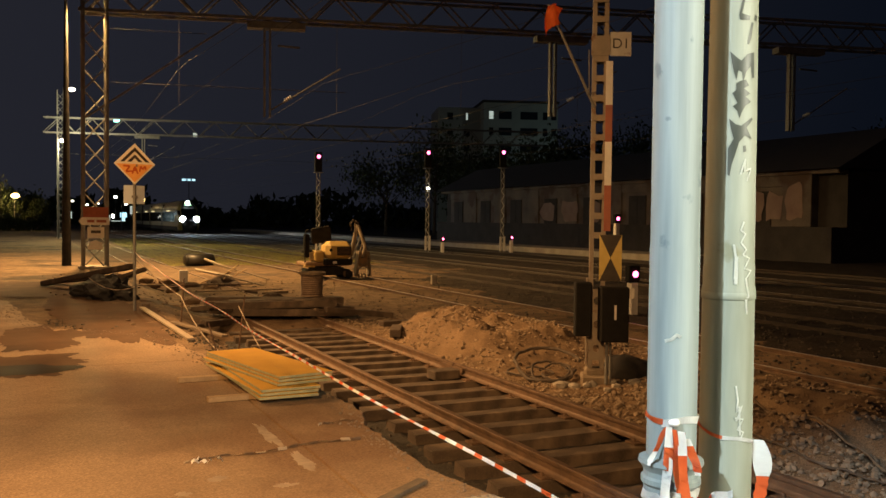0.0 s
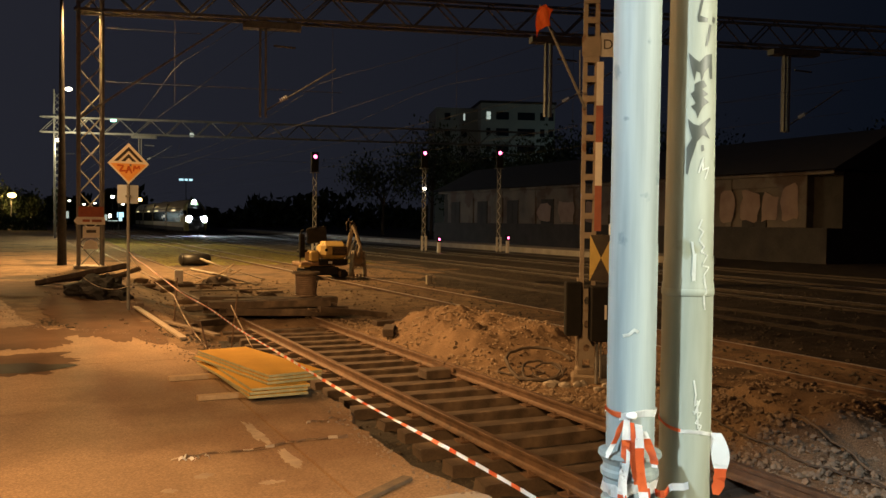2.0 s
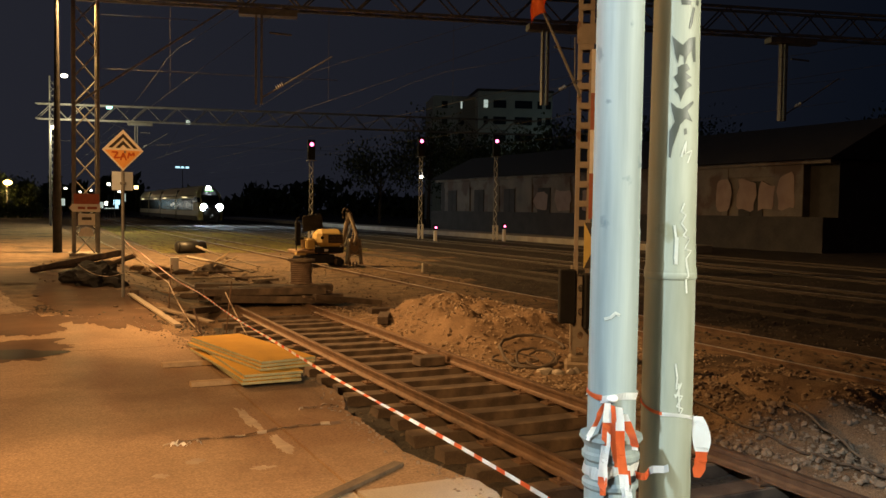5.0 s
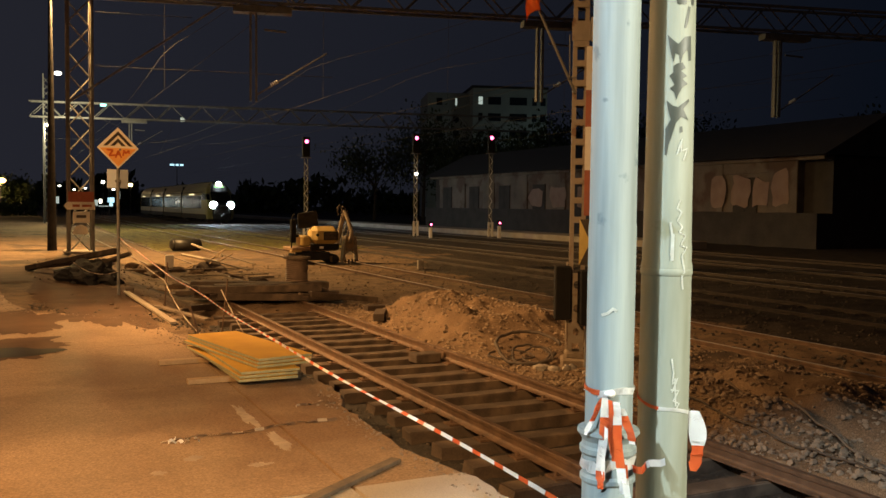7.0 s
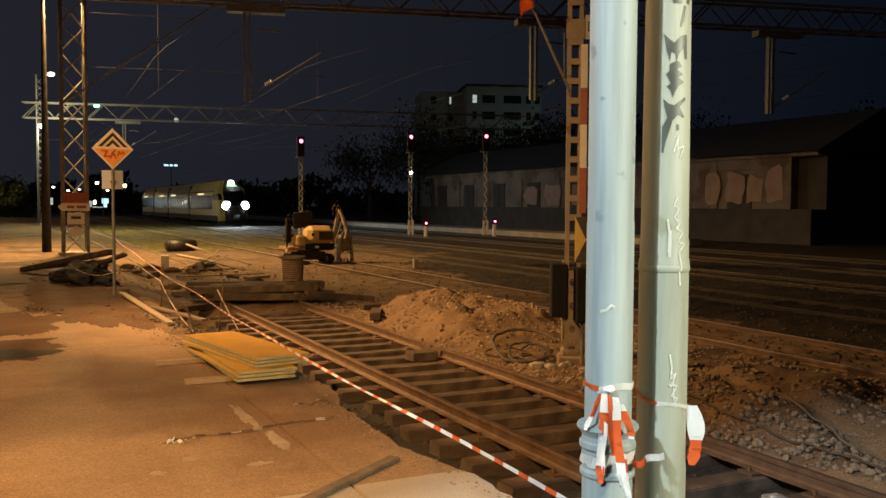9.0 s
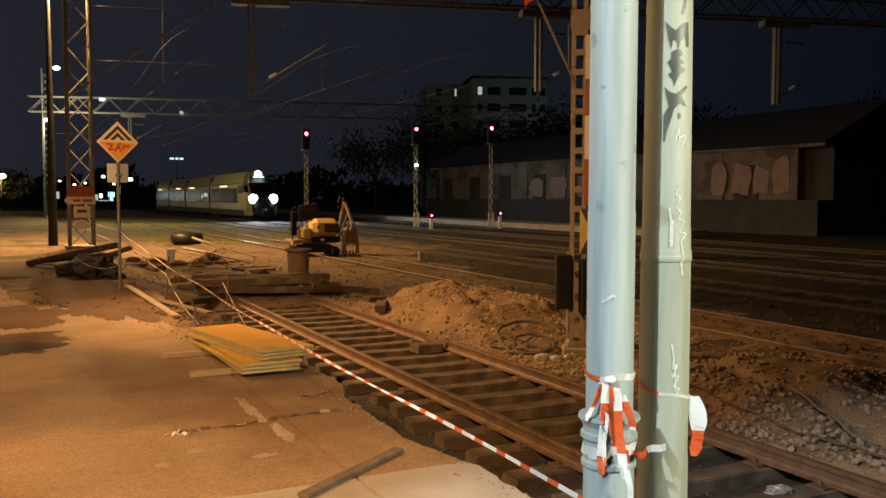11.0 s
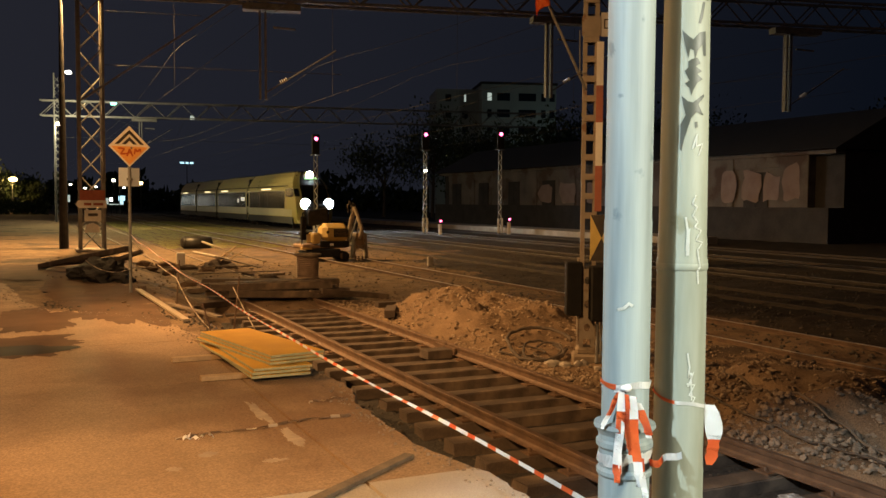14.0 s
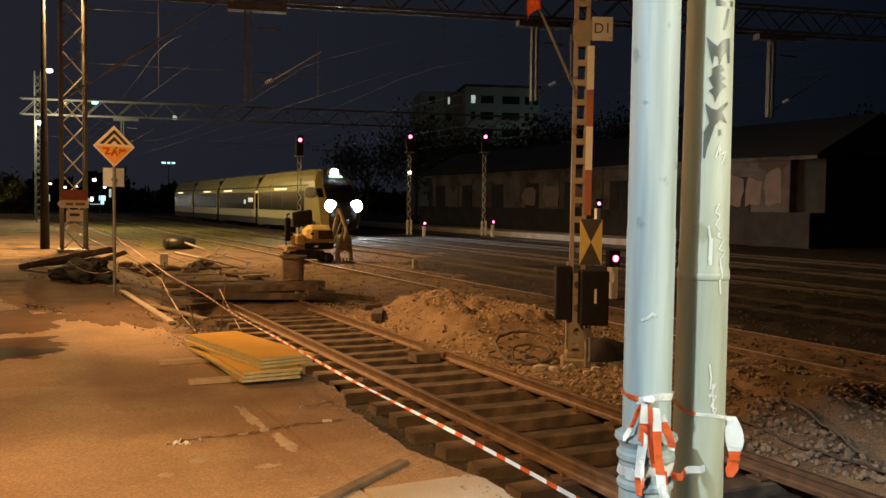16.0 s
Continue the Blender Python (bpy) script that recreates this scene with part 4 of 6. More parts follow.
# ---- the track mast with its boards ----
def track_mast():
    gx, gy = 2.03, 9.0
    t = thing("track_mast", (gx, gy, -0.05), "battened steel mast with faded cream and red paint", "mast")
    m = pose(0.03, -0.02, 0, 0, 0, -33)
    part("footing", boxes(((-0.2, -0.2, -0.1), (0.2, 0.2, 0.08)), ((-0.15, -0.15, 0.06), (0.15, 0.15, 0.17)), m=m, bevel=0.03), M_DUSTY, t, "rough concrete footing")

    def channel(x, z0, z1, name="channel"):
        s = 1 if x > 0 else -1
        o, i2, f = x + s * 0.006, x - s * 0.006, x - s * 0.05
        prof = [(o, -0.1), (f, -0.1), (f, -0.088), (i2, -0.088), (i2, 0.088), (f, 0.088), (f, 0.1), (o, 0.1)]
        bm = bmesh.new()
        lo = [bm.verts.new(m @ Vector((a, b, z0))) for a, b in prof]
        hi = [bm.verts.new(m @ Vector((a, b, z1))) for a, b in prof]
        for k in range(8):
            j = (k + 1) % 8
            bm.faces.new((lo[k], lo[j], hi[j], hi[k]))
        bm.faces.new(lo[::-1])
        bm.faces.new(hi)
        bmesh.ops.recalc_face_normals(bm, faces=bm.faces[:])
        return part(name, bm, M_MASTPAINT, t)

    channel(-0.10, 0.15, 6.6)
    channel(0.10, 0.15, 6.6)
    for i in range(18):
        z = 1.92 + i * 0.262
        part("batten", boxes(((-0.105, -0.112, z), (0.105, -0.1, z + 0.082)), m=m), M_MASTPAINT, t)
        part("batten", boxes(((-0.105, 0.1, z), (0.105, 0.112, z + 0.082)), m=m), M_MASTPAINT, t)
    part("gusset_plate", boxes(((-0.125, -0.118, 4.36), (0.125, -0.112, 4.62)), m=m), M_MASTPAINT, t)
    # lower web with round holes, as a row of plates between the holes
    bm = bmesh.new()
    hole, w = 0.042, 0.1
    for z in (0.44, 0.76, 1.08):
        ring = [(hole * math.cos(2 * math.pi * k / 16), hole * 1.25 * math.sin(2 * math.pi * k / 16)) for k in range(16)]
        outer = []
        for a, b in ring:
            k = max(abs(a) / w, abs(b) / 0.16)
            outer.append((a / k, b / k))
        for k in range(16):
            j = (k + 1) % 16
            q = [bm.verts.new(m @ Vector((p[0], -0.115, z + p[1]))) for p in (ring[k], ring[j], outer[j], outer[k])]
            bm.faces.new(q)
    bmesh.ops.remove_doubles(bm, verts=bm.verts[:], dist=0.0005)
    bmesh.ops.recalc_face_normals(bm, faces=bm.faces[:])
    bmesh.ops.solidify(bm, geom=bm.faces[:], thickness=0.008)
    part("holed_plate", bm, M_MASTPAINT, t, "cream plate with round holes")
    for z in (0.76, 1.08):
        for x in (-0.125, 0.125):
            part("bolt", rods([(m @ Vector((x, -0.15, z)), m @ Vector((x, -0.112, z)))], 0.016, 8), M_WHITE, t, "pale bolt head")
    part("sleeve", boxes(((-0.14, -0.13, 0.2), (-0.118, 0.12, 1.38)), m=m), M_MASTPAINT, t)
    for z0, z1, mt in ((3.70, 4.28, M_WHITE), (3.21, 3.70, M_RED), (2.63, 3.21, M_WHITE), (2.02, 2.63, M_RED)):
        part("painted_band", boxes(((0.075, -0.135, z0), (0.165, 0.1, z1)), m=m), mt, t, "white band" if mt is M_WHITE else "red-brown band")
    yaw = -26
    n = facing(0.26, -0.16, 4.53, yaw)
    part("number_board", plate(rect(-0.14, -0.16, 0.14, 0.16), 0.012, n), M_WHITE, t, "white board with dark letters")
    cu = bpy.data.curves.new("board_text", "FONT")
    cu.body, cu.size, cu.align_x, cu.align_y, cu.extrude = "D1", 0.19, "CENTER", "CENTER", 0.001
    cu.materials.append(M_SIGNB)
    txt = new("board_text", cu)
    txt.parent = t
    txt.matrix_local = n @ pose(0, -0.004, 0, 90, 0, 0)
    n = facing(0.12, -0.2, 1.66, yaw)
    part("hourglass_board", plate(rect(-0.15, -0.31, 0.15, 0.31), 0.012, n), M_YELLOWSIGN, t, "yellow board with a black hourglass")
    n2 = n @ pose(0, -0.004, 0)
    part("hourglass", plate([(-0.149, 0.309), (0, 0), (0.149, 0.309)], 0.003, n2), M_SIGNB, t, "black triangle")
    part("hourglass", plate([(-0.149, -0.309), (0.149, -0.309), (0, 0)], 0.003, n2), M_SIGNB, t, "black triangle")
    k = facing(0, 0, 0, yaw)
    b = part("signal_box", boxes(((0.03, -0.42, 0.56), (0.40, -0.14, 1.29)), m=k, bevel=0.015), M_BLACK, t, "black signal housing")
    part("paint_fleck", boxes(((0.205, -0.424, 0.86), (0.235, -0.42, 1.05))), M_WHITE, b).matrix_local = k
    b = part("signal_box", boxes(((-0.29, -0.3, 0.62), (-0.07, -0.11, 1.34)), m=k, bevel=0.015), M_BLACK, t, "black signal housing")
    part("small_label", boxes(((0.42, -0.3, 1.13), (0.49, -0.29, 1.27)), m=k), M_WHITE, t, "small white label plate")
    bm = bmesh.new()
    rod(bm, k @ Vector((0.14, -0.25, -0.02)), k @ Vector((0.14, -0.25, 0.57)), 0.022, 0.022, 10)
    rod(bm, k @ Vector((0.2, -0.2, -0.02)), k @ Vector((0.2, -0.2, 0.57)), 0.016, 0.016, 10)
    part("stand_pipe", bm, M_GALV, t)
    f0, f1 = Vector((-0.12, -0.12, 3.66)), Vector((-0.72, 0.1, 5.0))
    bm = bmesh.new()
    rod(bm, f0, f1, 0.02, 0.016, 8)
    part("flag_pole", bm, M_GALV, t)
    bm = bmesh.new()
    rod(bm, (-0.21, -0.12, 3.85), (-0.22, -0.12, 4.42), 0.008, 0.008, 6)
    rod(bm, (-0.24, -0.12, 3.83), (-0.1, -0.12, 3.87), 0.008, 0.008, 6)
    part("wire_bracket", bm, M_GALV, t)
    bm = bmesh.new()
    grid = [[bm.verts.new((-0.60 - 0.22 * j / 6 - 0.06 * i / 8, -0.05 + 0.05 * math.sin(j * 1.1 + i * 0.5), 4.98 - 0.42 * i / 8 * (0.55 + 0.45 * j / 6) - 0.05 * (j - 3) ** 2 / 9)) for j in range(7)] for i in range(9)]
    for i in range(8):
        for j in range(6):
            bm.faces.new((grid[i][j], grid[i][j + 1], grid[i + 1][j + 1], grid[i + 1][j]))
    bmesh.ops.solidify(bm, geom=bm.faces[:], thickness=0.003)
    part("flag", bm, M_FLAG, t, "orange warning flag", True)
    # loose cable rings on the gravel by the foot
    for ru, rv, cx, cy, a0, rr, lift in ((0.45, 0.68, 1.72, 9.68, 0.2, 0.024, 0.26), (0.26, 0.36, 1.62, 9.45, 1.4, 0.018, 0.12), (0.2, 0.22, 1.66, 9.3, 3.3, 0.016, 0.16), (0.32, 0.2, 1.45, 9.7, 2.3, 0.014, 0.04)):
        pts = []
        for i in range(49):
            a = a0 + 5.7 * i / 48
            u, v = ru * math.cos(a) * (1 + 0.08 * math.sin(3 * a + a0)), rv * math.sin(a)
            x, y = cx + 0.85 * u + 0.53 * v, cy - 0.53 * u + 0.85 * v
            pts.append((x, y, ground_z(x, y) + 0.03 + lift * (0.5 + 0.5 * math.sin(a))))
        tagged(part("cable_coil", tube(pts, rr), M_RUBBER, None, "", True), "loose loop of dusty dark cable on the gravel", "cable", "cable loops by the mast")
    rng = random.Random(41)
    for i in range(12):
        bm = bmesh.new()
        bmesh.ops.create_icosphere(bm, subdivisions=1, radius=1)
        x, y, q = 1.95 + rng.uniform(-0.6, 0.5), 8.45 + rng.uniform(-0.35, 0.5), rng.uniform(0.04, 0.1)
        for v in bm.verts:
            v.co = Vector((x, y, ground_z(x, y) + 0.02)) + Vector((v.co.x * 1.3, v.co.y, v.co.z * 0.8)) * q * rng.uniform(0.7, 1.2)
        tagged(part("concrete_chunk", bm, M_CORE), "broken chunk of concrete at the mast foot", "rubble", "concrete chunks")
    bm = bmesh.new()
    bmesh.ops.create_icosphere(bm, subdivisions=3, radius=1)
    for v in bm.verts:
        k2 = 1 + 0.3 * wob(v.co.x, v.co.y, 2.2, v.co.z)
        v.co = Vector((2.75 + 0.42 * k2 * v.co.x, 9.2 + 0.3 * k2 * v.co.y, max(-0.12, -0.05 + 0.27 * k2 * v.co.z)))
    tagged(part("tarpaulin", bm, M_TARP, None, "", True), "crumpled heap of black plastic sheet on the gravel", "tarpaulin")


track_mast()


def right_cables():
    for k, (x0, y0, x1, y1, r, mt, lb) in enumerate(((2.56, 7.8, 1.62, 3.9, 0.013, M_OLDWOOD, "thin dusty cable lying along the gravel berm"), (1.62, 6.6, 1.08, 3.3, 0.012, M_RUBBER, "dark cable half buried in gravel beside the rail"))):
        pts = []
        for i in range(41):
            q = i / 40
            x = x0 + (x1 - x0) * q + 0.025 * math.sin(5.3 * q + k)
            y = y0 + (y1 - y0) * q
            pts.append((x, y, ground_z(x, y) + 0.045))
        tagged(part("ground_cable", tube(pts, r), mt, None, "", True), lb, "cable", "cables along the gravel")
    bm = bmesh.new()
    bmesh.ops.create_icosphere(bm, subdivisions=3, radius=1)
    for v in bm.verts:
        k = 1 + 0.5 * wob(v.co.x, v.co.y, 2.6, v.co.z * 2)
        v.co = Vector((0.30 + 0.11 * k * v.co.x, 3.75 + 0.07 * k * v.co.y, -0.145 + 0.035 * k * v.co.z))
    tagged(part("plastic_scrap", bm, M_SCRAP), "crumpled clear plastic scrap between the sleepers", "litter")


right_cables()


# ---- pile across the track ----
def sleeper_pile():
    rng = random.Random(5)
    k = 0
    for layer, z in ((0, 0.0), (1, 0.16)):
        for j in range((5, 4)[layer]):
            s = new("loose_sleeper", SLEEPERS[k % 5])
            yaw = rng.uniform(-5, 5) if layer == 0 else rng.uniform(-11, 9)
            s.matrix_world = pose(0.10 + rng.uniform(-0.3, 0.3), 17.45 + (0.31, 0.36)[layer] * j + 0.16 * layer, z + 0.155 + rng.uniform(0, 0.012), rng.uniform(-5, 5) if layer else 0, rng.uniform(-2, 2), -6 + yaw)
            tagged(s, "loose dark sleeper in a pile across the track", "sleeper", "pile of loose sleepers")
            k += 1
    for x, y, z, yaw, tilt in ((-1.35, 17.0, 0.02, 52, 4), (-0.75, 19.4, 0.05, -24, -5), (1.55, 17.0, 0.1, 12, 7)):
        s = part("broken_beam", boxes(((-0.85, -0.07, 0), (0.85, 0.07, 0.12)), ((-1.1, -0.03, 0.02), (-0.8, 0.06, 0.07)), bevel=0.012), M_TIE)
        s.matrix_world = pose(x, y, ground_z(x, y) + z, 0, tilt, yaw)
        tagged(s, "splintered dark beam beside the sleeper pile", "beam", "broken beams")
    for x, y, yaw in ((0.75, 13.9, 65), (1.5, 15.6, 5)):
        s = part("timber_offcut", boxes(((-0.4, -0.1, 0), (0.4, 0.1, 0.14)), bevel=0.01), M_TIE)
        s.matrix_world = pose(x + 0.4, y, ground_z(x + 0.4, y) + 0.01, 0, 0, yaw)
        tagged(s, "short dark timber offcut on the earth", "timber", "timber offcuts")
    t = thing("cable_drum", (0.98, 18.62, 0.33), "rusty ribbed steel drum standing on the sleeper pile", "drum")
    prof = [(0.26, 0.0)]
    for i in range(11):
        prof += [(0.262, 0.02 + i * 0.045), (0.235, 0.042 + i * 0.045)]
    prof += [(0.262, 0.53)]
    part("ribbed_body", lathe(prof, 28), M_DRUM, t)
    part("rim", lathe([(0.25, 0.5), (0.315, 0.505), (0.315, 0.555), (0.24, 0.56), (0.23, 0.5)], 28), M_OLDWOOD, t, "dark chipped rim")


sleeper_pile()


def clutter():
    rng = random.Random(12)
    bm = bmesh.new()
    bmesh.ops.create_icosphere(bm, subdivisions=4, radius=1)
    for v in bm.verts:
        c = v.co.copy()
        k = 0.92 + 0.42 * wob(c.x, c.y, 1.6, c.z) + 0.5 * abs(wob(c.x, c.y, 2.6, c.z + 3)) - 0.3 * abs(wob(c.x + c.z, c.y - c.z, 5.5, 1)) + 0.06 * wob(c.x, c.y, 12, c.z)
        v.co = Vector((-3.2 + 0.68 * k * c.x, 20.6 + 1.2 * k * c.y, max(0.2, PLAT + 0.02 + (0.46 + 0.12 * c.x) * k * c.z)))
    tagged(part("tarpaulin", bm, M_TARP), "dark tarpaulin heap beside the sign post", "tarpaulin")
    for x0, y0, z0, x1, y1, z1, r in ((-4.55, 24.2, 0.34, -2.75, 20.6, 0.98, 0.09), (-4.2, 24.9, 0.34, -2.6, 21.5, 0.7, 0.07), (-3.6, 21.5, 0.4, -2.45, 20.3, 0.86, 0.06)):
        bm = bmesh.new()
        box(bm, (-r, 0, -r * 0.7), (r, (Vector((x1, y1, z1)) - Vector((x0, y0, z0))).length, r * 0.7), bevel=0.015)
        for v in bm.verts:
            v.co.z += 0.05 * math.sin(0.9 * v.co.y) + 0.012 * wob(v.co.x, v.co.y, 7)
            v.co.x *= 1 - 0.3 * (v.co.y > 2) + 0.15 * wob(v.co.y, 1, 3)
        ob = part("dark_beam", bm, M_TIE)
        ob.matrix_world = Matrix.Translation((x0, y0, z0)) @ (Vector((x1, y1, z1)) - Vector((x0, y0, z0))).to_track_quat("Y", "Z").to_matrix().to_4x4()
        tagged(ob, "dark weathered beam leaning on the tarpaulin heap", "beam", "dark beams by the sign")
    bm = bmesh.new()
    rod(bm, (1.5, 39.6, 0.22), (2.68, 39.9, 0.2), 0.27, 0.27, 22)
    rod(bm, (1.42, 39.58, 0.22), (1.5, 39.6, 0.22), 0.2, 0.27, 22)
    rod(bm, (2.68, 39.9, 0.2), (2.76, 39.92, 0.2), 0.27, 0.2, 22)
    tagged(part("dark_roll", bm, M_ROLL, None, "", True), "dark rolled sheet lying on the grass edge", "roll")
    # small cabinet, stakes, rods and a stump of rubble past the pile
    for x, y, w, h, mt, nm, lb in ((-0.28, 28.9, 0.13, 0.42, M_WHITE, "junction_box", "small pale junction box on the ground"), (7.6, 26.3, 0.1, 0.3, M_CORE, "marker_stone", "pale marker stone beside the track")):
        tagged(part(nm, boxes(((x - w, y - w * 0.6, ground_z(x, y) - 0.05), (x + w, y + w * 0.6, ground_z(x, y) + h)), bevel=0.02), mt), lb, "marker" if "stone" in nm else "box")
    for i in range(9):
        x, y = rng.uniform(-1.6, 1.2), rng.uniform(21.5, 30)
        bm = bmesh.new()
        bmesh.ops.create_icosphere(bm, subdivisions=2, radius=1)
        r = rng.uniform(0.10, 0.26)
        for v in bm.verts:
            k = 1 + 0.4 * wob(v.co.x, v.co.y, 1.8, v.co.z + i)
            v.co = Vector((x + r * 1.4 * k * v.co.x, y + r * k * v.co.y, ground_z(x, y) + 0.02 + r * 0.8 * k * v.co.z))
        tagged(part("spoil_lump", bm, M_DIRT), "lump of dug-up earth and rubble", "rubble", "lumps of spoil")
    for x0, y0, z0, x1, y1, z1 in ((-2.3, 26.0, 0.1, 0.9, 24.0, 0.22), (0.6, 27.5, 0.3, 1.4, 25.0, 0.1), (-0.9, 23.0, 0.12, 1.3, 22.4, 0.18), (1.4, 33.0, 0.4, 2.2, 27.5, 0.1), (-2.72, 12.5, 0.27, -2.93, 16.9, 0.34), (-2.2, 12.6, 0.28, -2.7, 14.6, 0.3)):
        bm = bmesh.new()
        box(bm, (-0.05, 0, 0), (0.05, (Vector((x1, y1, z1)) - Vector((x0, y0, z0))).length, 0.03))
        ob = part("lath", bm, M_PIPE if y1 == 16.9 else M_OLDWOOD)
        d = Vector((x1 - x0, y1 - y0, z1 - z0))
        ob.matrix_world = Matrix.Translation((x0, y0, z0)) @ d.to_track_quat("Y", "Z").to_matrix().to_4x4()
        tagged(ob, "loose weathered lath on the rubble", "lath", "loose laths")
    for i in range(16):
        x, y = rng.uniform(-1.9, 1.6), rng.uniform(19.6, 27.5)
        w, ln = rng.uniform(0.04, 0.1), rng.uniform(0.25, 0.8)
        ob = part("wood_scrap", boxes(((-ln / 2, -w / 2, 0), (ln / 2, w / 2, rng.uniform(0.02, 0.07))), bevel=0.004), rng.choice((M_OLDWOOD, M_TIMBER, M_TIE)))
        ob.matrix_world = pose(x, y, ground_z(x, y) + 0.02, rng.uniform(-8, 8), rng.uniform(-22, 22), rng.uniform(0, 180))
        tagged(ob, "broken piece of wood among the rubble", "wood scrap", "wood scraps")
    for k, (x, y, dz, yaw, tilt) in enumerate(((0.72, 27.6, 0.16, 38, -24), (0.86, 27.5, 0.2, 44, -28), (1.0, 27.7, 0.13, 30, -20), (0.55, 27.9, 0.1, 118, 16))):
        ob = part("lath", boxes(((-0.75, -0.022, 0), (0.75, 0.022, 0.025)), bevel=0.004), M_TIMBER)
        ob.matrix_world = pose(x, y, ground_z(x, y) + dz + 0.12, 0, tilt, yaw)
        tagged(ob, "pale lath sticking up out of a spoil heap", "lath", "loose laths")
    bm = bmesh.new()
    bmesh.ops.create_icosphere(bm, subdivisions=3, radius=1)
    for v in bm.verts:
        k = 1 + 0.45 * wob(v.co.x, v.co.y, 1.7, v.co.z) + 0.2 * wob(v.co.x, v.co.y, 5, v.co.z)
        v.co = Vector((0.85 + 0.55 * k * v.co.x, 27.6 + 0.45 * k * v.co.y, ground_z(0.85, 27.6) + 0.3 * k * v.co.z))
    tagged(part("spoil_lump", bm, M_TIE), "dark lump of spoil with laths stuck in it", "rubble", "lumps of spoil")
    for x0, y0, z0, x1, y1, z1 in ((1.9, 37.2, 0.35, 2.35, 33.2, 0.06), (0.9, 33.6, 0.12, 1.35, 29.2, 0.1)):
        tagged(part("pale_pipe", rods([((x0, y0, z0), (x1, y1, z1))], 0.05, 10), M_PIPE), "pale pipe lying on the spoil", "pipe", "pale pipes on the spoil")
    st = part("stump", boxes(((-2.93, 16.85, PLAT - 0.05), (-2.78, 17.0, PLAT + 0.16)), bevel=0.015), M_TIE)
    tagged(st, "dark wooden stump at the foot of the sign post", "stump")
    # slack tape and its stakes between sign and panels
    t = thing("slack_barrier_tape", (0, 0, 0), "slack faded barrier tape hanging between thin stakes", "barrier tape")
    for j, (p, q, sag) in enumerate((((-3.02, 17.0, 1.30), (-2.55, 14.6, 0.75), 0.05), ((-2.55, 14.6, 0.75), (-2.62, 11.0, 0.32), 0.1), ((-2.0, 12.6, 0.75), (-1.8, 11.8, 0.1), 0.02), ((-3.05, 17.0, 0.75), (-3.7, 20.0, 0.75), 0.15))):
        p, q = Vector(p), Vector(q)
        for i in range(10):
            pts = [p.lerp(q, (i + k / 2) / 10) - Vector((0, 0, sag * 4 * ((i + k / 2) / 10) * (1 - (i + k / 2) / 10))) for k in range(3)]
            part("tape_stripe", strip(pts, 0.016, [Vector((0.6, 0.1, 0.8))] * 3), M_DRUM if i % 3 == 2 else M_TAPE_D, t)
    for x, y, h, lean in ((-2.55, 14.6, 0.8, 4), (-2.62, 11.0, 0.45, -16), (-2.0, 12.6, 0.95, 6)):
        bm = bmesh.new()
        rod(bm, (0, 0, -0.05), (0, 0, h), 0.013, 0.011, 6)
        s = part("stake", bm, M_RUST)
        s.matrix_world = pose(x, y, ground_z(x, y), 0, lean, 0)
        tagged(s, "thin rusty stake with tape", "stake", "stakes with tape")


clutter()


def grass():
    rng = np.random.default_rng(8)
    vs, fs = [], []
    for i in range(80000):
        x, y = rng.uniform(0.6, 11.5), rng.uniform(40, 95)
        if x < 0.9 + (y - 40) * 0.02 or wob(x, y, 0.5, 2) + 0.45 < 0 or abs(abs(x - 5.65) - 0.75) < 0.1:
            continue
        z = ground_z(x, y)
        h, a = rng.uniform(0.004, 0.02), rng.uniform(0, 6.28)
        w, c, s = rng.uniform(0.04, 0.09), math.cos(a), math.sin(a)
        k = len(vs)
        vs += [(x - w * c, y - w * s, z), (x + w * c, y + w * s, z), (x - 0.22 * s, y + 0.22 * c, z + h)]
        fs.append((k, k + 1, k + 2))
    me = bpy.data.meshes.new("grass")
    me.from_pydata(vs, [], fs)
    me.materials.append(M_GRASS)
    tagged(new("grass", me), "thin yellow-green grass between the tracks", "grass", kind="stuff")


grass()


